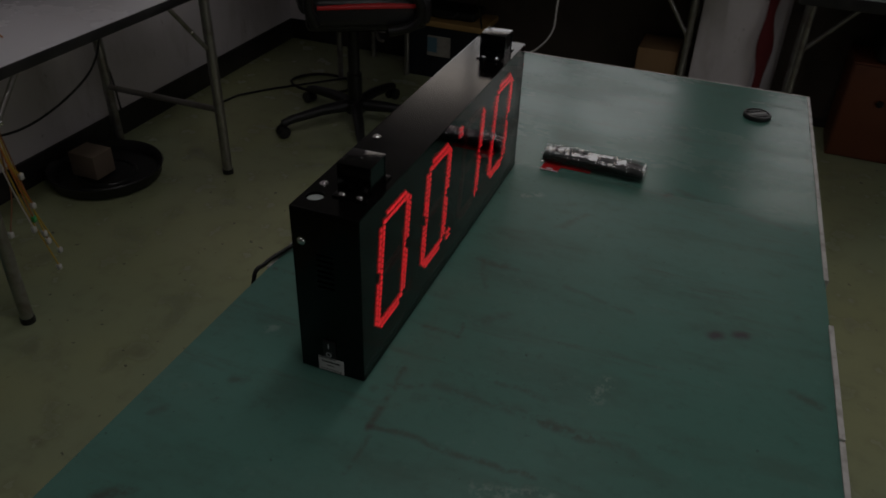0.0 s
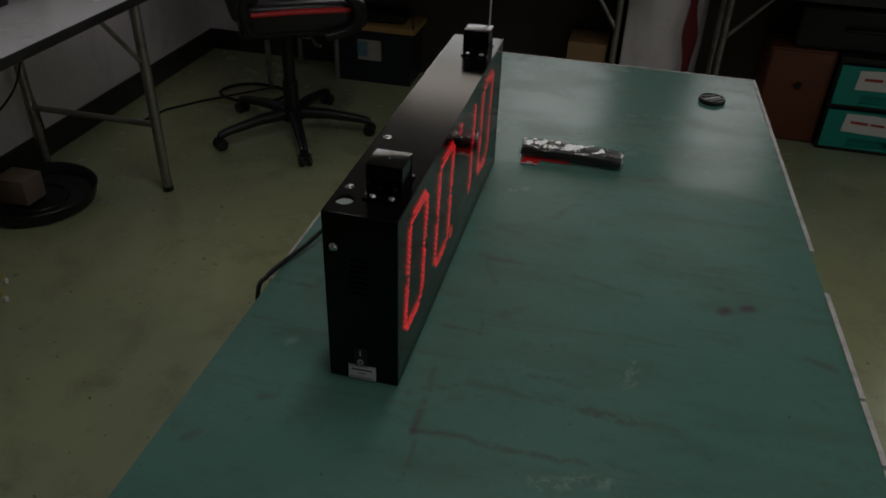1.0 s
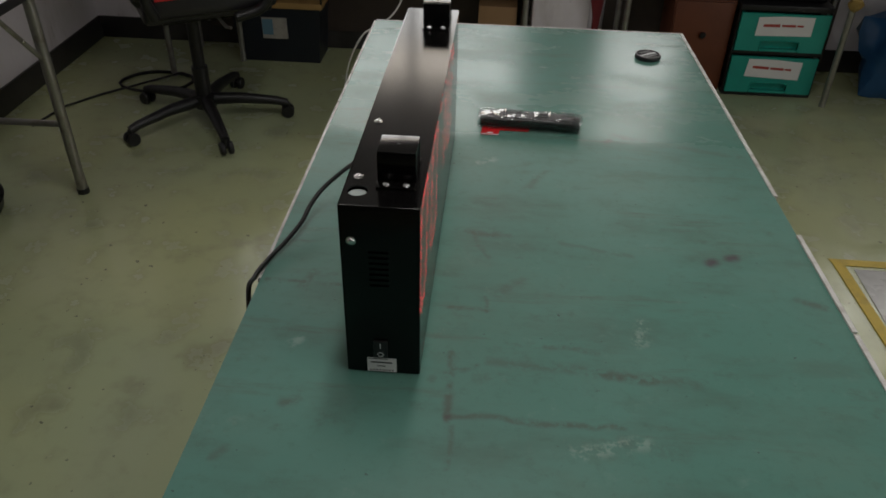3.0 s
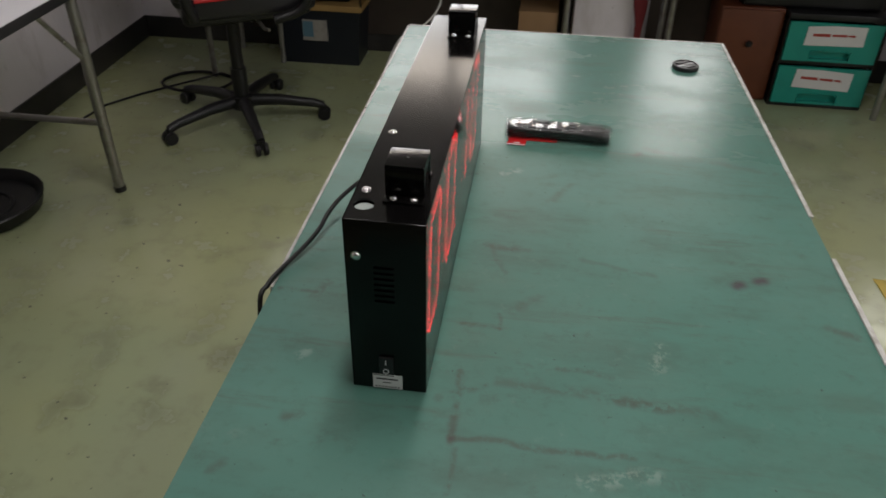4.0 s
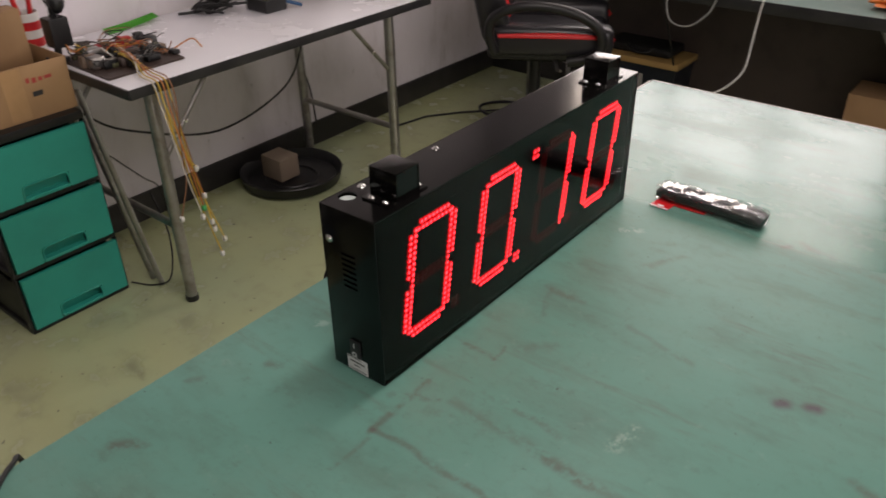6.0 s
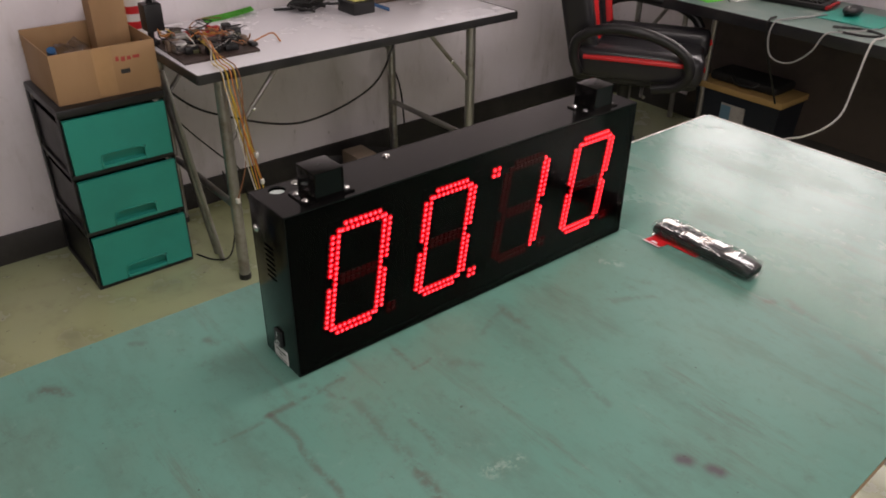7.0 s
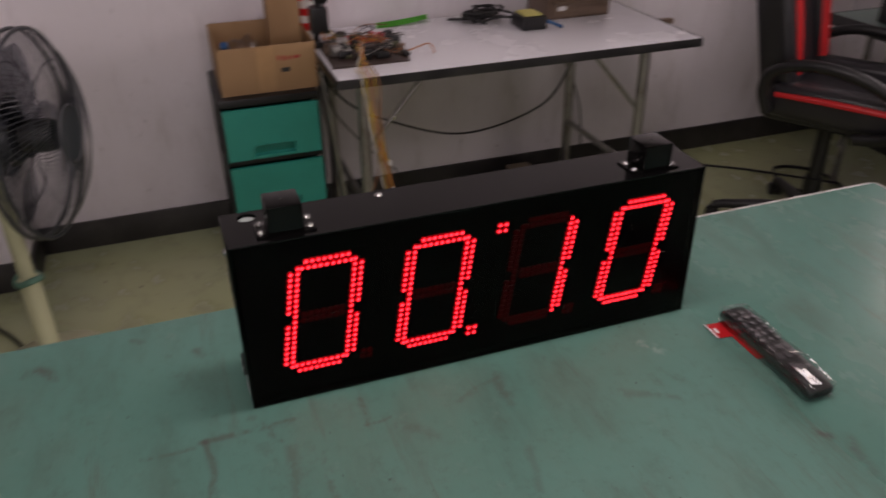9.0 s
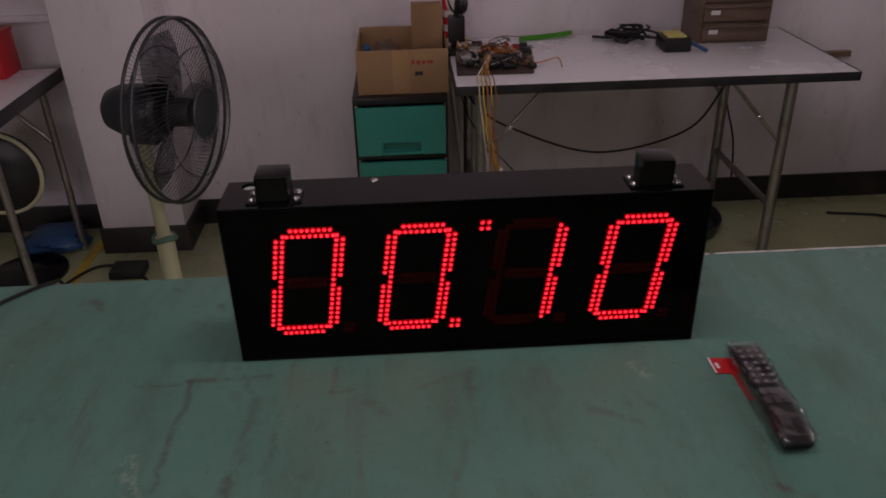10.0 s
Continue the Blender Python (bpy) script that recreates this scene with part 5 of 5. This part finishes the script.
part("handle", tube(B(), smooth_path([(1.18, 2.89, 0.54), (1.20, 2.865, 0.545), (1.36, 2.865, 0.545), (1.38, 2.89, 0.54)]), 0.009, 8), BLACK_PLASTIC, eq)
solid("yellow_rag", lump(B(), (1.636, 2.730, 0.492), (0.028, 0.026, 0.034), 8, 2, 0.5), mat("dull_yellow_rag", (0.36, 0.24, 0.07), 0.85), "dull yellow rag tied round the table leg", "rag")
solid("blue_tarpaulin", lump(B(), (1.98, 2.93, 0.22), (0.17, 0.17, 0.225), 21, 3, 0.5), BLUE, "crumpled blue plastic sheet on the floor", "plastic sheet")
solid("floor_plate", box(B(), (1.33, 0.72, 0.0), (2.25, 1.405, 0.003), 0.001), PALE_PLATE, "pale steel plate let into the floor", "floor plate", "structure")
bm = B()
slab(bm, [(1.27, 1.425), (2.30, 1.425), (2.30, 1.462), (1.262, 1.462)], 0.0005, 0.0025)
slab(bm, [(1.305, 0.70), (1.342, 0.70), (1.305, 1.4245), (1.268, 1.4245)], 0.0005, 0.0045)
solid("floor_tape", bm, YELLOW_TAPE, "worn yellow marking tape on the floor", "floor tape", "structure")
solid("floor_tape", slab(B(), [(-1.95, -1.015), (-1.35, -1.03), (-1.35, -1.068), (-1.95, -1.053)], 0.0005, 0.0025), YELLOW_TAPE, "worn yellow marking tape on the floor", "floor tape", "structure")

# ---- fan by the pillar ----
FX, FY, FZ = -1.255, -0.53, 0.79
fan = thing("pedestal_fan", "grey pedestal fan with wire guards on a cream pole", "fan", (FX, FY, 0), -14)
# its own axes: +y is the way it blows, x to its right
part("foot", lathe(B(), [(0, 0), (0.20, 0), (0.205, 0.012), (0.19, 0.03), (0.05, 0.045), (0.03, 0.06), (0, 0.06)], None, 40), CREAM, fan)
part("pole", tube(B(), [(0, 0, 0.055), (0, 0, 0.36)], 0.030, 20), CREAM, fan, "wide cream lower pole")
part("pole", tube(B(), [(0, 0, 0.355), (0, 0, FZ - 0.06)], 0.022, 16), CREAM, fan, "slim cream upper pole")
part("tie", tube(B(), [(0.033 * math.cos(a), 0.033 * math.sin(a), 0.355 + 0.006 * math.sin(2 * a)) for a in (k * math.pi / 8 for k in range(16))], 0.010, 8, closed=True), mat("green_tie", (0.10, 0.22, 0.16), 0.7), fan, "green cloth tied round the pole")
GREY = mat("dark_grey_plastic", (0.030, 0.034, 0.040), 0.38, dirt=(0.07, 0.07, 0.075))
turn = Matrix.Translation((-0.008, 0.045, FZ)) @ Matrix.Rotation(radians(-90), 4, "X")  # z of the lathe -> +y
part("motor", lathe(B(), [(0, -0.155), (0.035, -0.150), (0.062, -0.130), (0.078, -0.09), (0.082, -0.03), (0.082, 0.03), (0.070, 0.045), (0, 0.045)], turn, 32), GREY, fan, "dark grey motor housing")
part("neck", box(B(), (-0.028, -0.03, FZ - 0.10), (0.028, 0.06, FZ - 0.07), 0.008), GREY, fan)
part("spinner", lathe(B(), [(0, 0.06), (0.045, 0.06), (0.045, 0.125), (0.040, 0.138), (0.015, 0.146), (0, 0.147)], turn, 28), BLACK_PLASTIC, fan, "glossy dark hub")
GR = 0.274
for k in range(3):
    a0 = radians(35 + 120 * k)
    bm = B()
    rows = []
    for i in range(9):
        r = 0.045 + (GR - 0.075) * i / 8
        row = []
        for j in range(7):
            w0 = radians(18 + 46 * math.sin(math.pi * min(1, 0.25 + 0.7 * i / 8)))
            a = a0 + w0 * (j / 6 - 0.3)
            row.append(bm.verts.new(turn @ Vector((r * math.cos(a), r * math.sin(a), 0.085 + 0.045 * (0.5 - j / 6) * (1 - 0.3 * i / 8)))))
        rows.append(row)
    for q, s in zip(rows, rows[1:]):
        for j in range(6):
            bm.faces.new((q[j], q[j + 1], s[j + 1], s[j]))
    bmesh.ops.solidify(bm, geom=list(bm.faces), thickness=0.002)
    part("blade", bm, FAN_BLADE, fan, "smoky translucent blade", "all")
for name, depth, bulge, skew in (("rear_guard", 0.075, -0.045, 0.5), ("front_guard", 0.105, 0.075, 0.45)):
    g = part(name, lathe(B(), [(0.07, depth + bulge), (0.075, depth + bulge + 0.004), (0.08, depth + bulge)], turn, 28), GREY, fan, "fine wire guard")
    bm = B()
    for k in range(110):
        a = 2 * math.pi * k / 110
        pts = []
        for i in range(6):
            s = i / 5
            r = 0.07 + (GR - 0.07) * s
            aa = a + skew * s
            pts.append(turn @ Vector((r * math.cos(aa), r * math.sin(aa), depth + bulge * (1 - s ** 3.0))))
        tube(bm, pts, 0.0012, 3)
    tagged(part("wire_guard", bm, GREY, g), kind="stuff")
    for r, d, w in ((GR, depth, 0.0055), (GR * 0.70, depth + bulge * (1 - 0.62 ** 3), 0.0018)):
        part("guard_ring", tube(B(), [turn @ Vector((r * math.cos(q), r * math.sin(q), d)) for q in (2 * math.pi * k / 48 for k in range(48))], w, 8, closed=True), GREY, g)
part("badge", lathe(B(), [(0, 0.180), (0.07, 0.180), (0.072, 0.176), (0.068, 0.172), (0, 0.172)], turn, 28), GREY, fan, "round guard centre cap")
fc = thing("power_strip", "black power strip with cable on the floor", "power strip", (-1.65, -0.83, 0))
part("strip", box(B(), (-1.70, -0.90, 0.0), (-1.60, -0.77, 0.035), 0.008), BLACK_PLASTIC, fc)
part("cable", tube(B(), smooth_path([(-1.61, -0.78, 0.018), (-1.52, -0.70, 0.008), (-1.42, -0.64, 0.008), (-1.36, -0.60, 0.010)]), 0.006, 6), BLACK_RUBBER, fc)
part("cable", tube(B(), smooth_path([(-1.69, -0.89, 0.018), (-1.70, -0.98, 0.008), (-1.60, -1.04, 0.012), (-1.45, -1.1, 0.008)]), 0.006, 6), BLACK_RUBBER, fc)
solid("cable", tube(B(), smooth_path([(-0.02, -0.605, 0.754), (-0.12, -0.555, 0.754), (-0.215, -0.500, 0.754), (-0.265, -0.458, 0.754), (-0.291, -0.425, 0.754), (-0.303, -0.41, 0.735), (-0.33, -0.40, 0.55), (-0.6, -0.5, 0.1), (-1.0, -0.8, 0.01), (-1.4, -1.0, 0.01)], 8), 0.0038, 6), BLACK_RUBBER, "black cable crossing the table edge", "cable")

# ---- table beyond the pillar ----
lt = steel_table("side_table", "white-topped side table with dark steel legs", -1.945, -1.36, -2.3, -1.03, 0.75, LAMINATE, [(-1.88, -1.09), (-1.42, -1.09), (-1.88, -2.2), (-1.42, -2.2)], [((-1.88, -1.09), (-1.88, -1.32))])
part("edging", box(B(), (-1.945, -1.030, 0.705), (-1.36, -1.022, 0.7515), 0.002), BLACK_EDGE, lt)
rb = thing("red_box", "red plastic box on the side table", "box", (-1.88, -1.26, 0.75))
part("body", box(B(), (-1.94, -1.38, 0.751), (-1.80, -1.165, 0.90), 0.006), RED, rb)
part("lid", box(B(), (-1.943, -1.383, 0.9005), (-1.797, -1.162, 0.915), 0.004), RED, rb)
st2 = thing("stool", "black padded stool with cream piping", "stool", (-1.66, -1.24, 0))
bm = B()
ov = Matrix.Translation((-1.70, -1.24, 0.43)) @ Matrix.Rotation(radians(90), 4, "Y")
lathe(bm, [(0, -0.03), (0.14, -0.03), (0.158, -0.015), (0.158, 0.015), (0.14, 0.03), (0, 0.035)], ov, 36)
part("backrest", bm, LEATHER, st2)
part("piping", tube(B(), [ov @ Vector((0.158 * math.cos(q), 0.158 * math.sin(q), 0.016)) for q in (2 * math.pi * k / 40 for k in range(40))], 0.009, 8, closed=True), CREAM, st2, "cream piping")
part("post", tube(B(), [(-1.70, -1.24, 0.28), (-1.68, -1.24, 0.02)], 0.018, 10), BLACK_STEEL, st2)
part("foot", lathe(B(), [(0, 0), (0.15, 0), (0.15, 0.015), (0.03, 0.03), (0, 0.03)], Matrix.Translation((-1.68, -1.24, 0)), 28), BLACK_STEEL, st2)
solid("blue_bag", lump(B(), (-1.90, -1.21, 0.045), (0.12, 0.13, 0.046), 14, 3, 0.4), BLUE, "blue plastic bag lying on the floor", "bag")

# ---- housings added over the two overhead fill lights ----
for x, y, watts in FILL_LAMPS:
    cl = thing("fill_housing", "unseen housing added over a fill lamp", "ceiling light", (x, y, TOP), group="ceiling lights")
    part("housing", box(B(), (x - 0.09, y - 0.62, 2.60), (x + 0.09, y + 0.62, TOP - 0.001), 0.006), FRAME, cl)

# ---- small things on the work table ----
cap = thing("lens_cap", "round black plastic lens cap on the table", "lens cap", (0.497, 1.293, TZ))
CAPM = Matrix.Translation((0.497, 1.293, TZ))
part("cap_body", lathe(B(), [(0, 0), (0.033, 0), (0.0350, 0.002), (0.0350, 0.009), (0.0335, 0.0115), (0.029, 0.012), (0.028, 0.0095), (0, 0.0095)], CAPM, 40), BLACK_PLASTIC, cap)
for s in (-1, 1):
    m = CAPM @ Matrix.Rotation(radians(35), 4, "Z")
    part("pinch_grip", slab(B(), [(-0.016, s * 0.010), (0.016, s * 0.010), (0.022, s * 0.020), (-0.022, s * 0.020)], 0.0096, 0.0118, m), BLACK_PLASTIC, cap)
part("bar", slab(B(), [(-0.027, -0.004), (0.027, -0.004), (0.027, 0.004), (-0.027, 0.004)], 0.0096, 0.0110, CAPM @ Matrix.Rotation(radians(35), 4, "Z")), mat("worn_grey_plastic", (0.35, 0.35, 0.36), 0.35), cap, "shiny grey bar")

rm = thing("remote_control", "black remote control in clear plastic wrap with a red card", "remote control", (0.166, 0.824, TZ), -2.0)
RL, RW = 0.225, 0.050
bm = B()
sections = []
for i in range(13):
    s = i / 12
    x = -RL / 2 + RL * s
    end = math.sqrt(max(0.0, 1 - (2 * s - 1) ** 14))
    w2, h2 = RW / 2 * (0.90 + 0.10 * end) * (0.95 + 0.05 * math.cos(6 * s)), 0.022 * (0.75 + 0.25 * end)
    sections.append([bm.verts.new((x, w2 * u, 0.006 + h2 * v)) for u, v in ((-0.8, 0), (-1, 0.35), (-1, 0.75), (-0.9, 0.95), (-0.5, 1.0), (0.5, 1.0), (0.9, 0.95), (1, 0.75), (1, 0.35), (0.8, 0))])
for a, b in zip(sections, sections[1:]):
    for k in range(10):
        bm.faces.new((a[k], a[(k + 1) % 10], b[(k + 1) % 10], b[k]))
bm.faces.new(sections[0])
bm.faces.new(sections[-1])
body = part("remote_body", bm, BLACK_PLASTIC, rm, "black plastic remote body", "all")
BUTTON = mat("grey_rubber_button", (0.055, 0.055, 0.06), 0.5, bump=0)
PALE_BUTTON = mat("pale_button_print", (0.38, 0.38, 0.40), 0.5, bump=0)
for i in range(6):
    for j in range(3):
        bx, by = -0.088 + 0.0155 * i, -0.0145 + 0.0145 * j
        bt = part("button", slab(B(), rounded(0.0095, 0.0085, 0.002, 2, bx, by), 0.0275, 0.0298), BUTTON, body)
        part("button_mark", slab(B(), [(bx - 0.002, by - 0.0015), (bx + 0.002, by - 0.0015), (bx + 0.002, by + 0.0015), (bx - 0.002, by + 0.0015)], 0.0298, 0.0301), PALE_BUTTON, bt)
for i in range(2):
    for j in range(3):
        part("button", slab(B(), rounded(0.016, 0.010, 0.003, 2, 0.012 + 0.020 * i, -0.0145 + 0.0145 * j), 0.0275, 0.0296), BUTTON, body)
part("card", slab(B(), [(-0.108, -0.056), (-0.068, -0.055), (-0.066, -0.0285), (0.0, -0.0265), (0.0, 0.012), (-0.104, 0.012)], 0.0012, 0.0024), RED, rm, "red cardboard backing card")
bm = B()
slab(bm, [(-0.1085, -0.0565), (-0.0675, -0.0555), (-0.0675, -0.0525), (-0.1085, -0.0535)], 0.0024, 0.0030)
slab(bm, [(-0.094, -0.049), (-0.080, -0.0485), (-0.080, -0.0435), (-0.094, -0.044)], 0.0024, 0.0030)
part("print_bars", bm, WHITE_PRINT, rm)
# loose clear wrap round the remote, creased
bm = B()
rings = []
NR, NA = 60, 40
for i in range(NR + 1):
    s = i / NR
    x = -RL / 2 - 0.006 + (RL + 0.012) * s
    pinch = 1 - 0.35 * max(0, abs(2 * s - 1) - 0.95) / 0.05
    row = []
    for k in range(NA):
        a = 2 * math.pi * k / NA
        u, v = math.copysign(abs(math.cos(a)) ** 0.28, math.cos(a)), math.copysign(abs(math.sin(a)) ** 0.34, math.sin(a))
        wob = 0.0017 * noise.noise((x * 28, u * 4, v * 3)) + 0.0014 * noise.noise((x * 45, u * 8, v * 6 + 3)) + 0.0012 * math.sin(x * 55 + u * 6) + 0.0016 * noise.noise((x * 22, u * 19, v * 12 + 7)) + 0.0012 * noise.noise((x * 70, u * 9, v * 6 + 1))
        row.append(bm.verts.new((x, (RW / 2 + 0.0024 + wob) * u * pinch, max(0.0026, 0.0165 + (0.0150 + wob) * v * pinch))))
    rings.append(row)
for a, b in zip(rings, rings[1:]):
    for k in range(NA):
        bm.faces.new((a[k], a[(k + 1) % NA], b[(k + 1) % NA], b[k]))
part("wrap", shaded(bm, 0), WRAP, rm, "creased clear plastic wrap", 12)
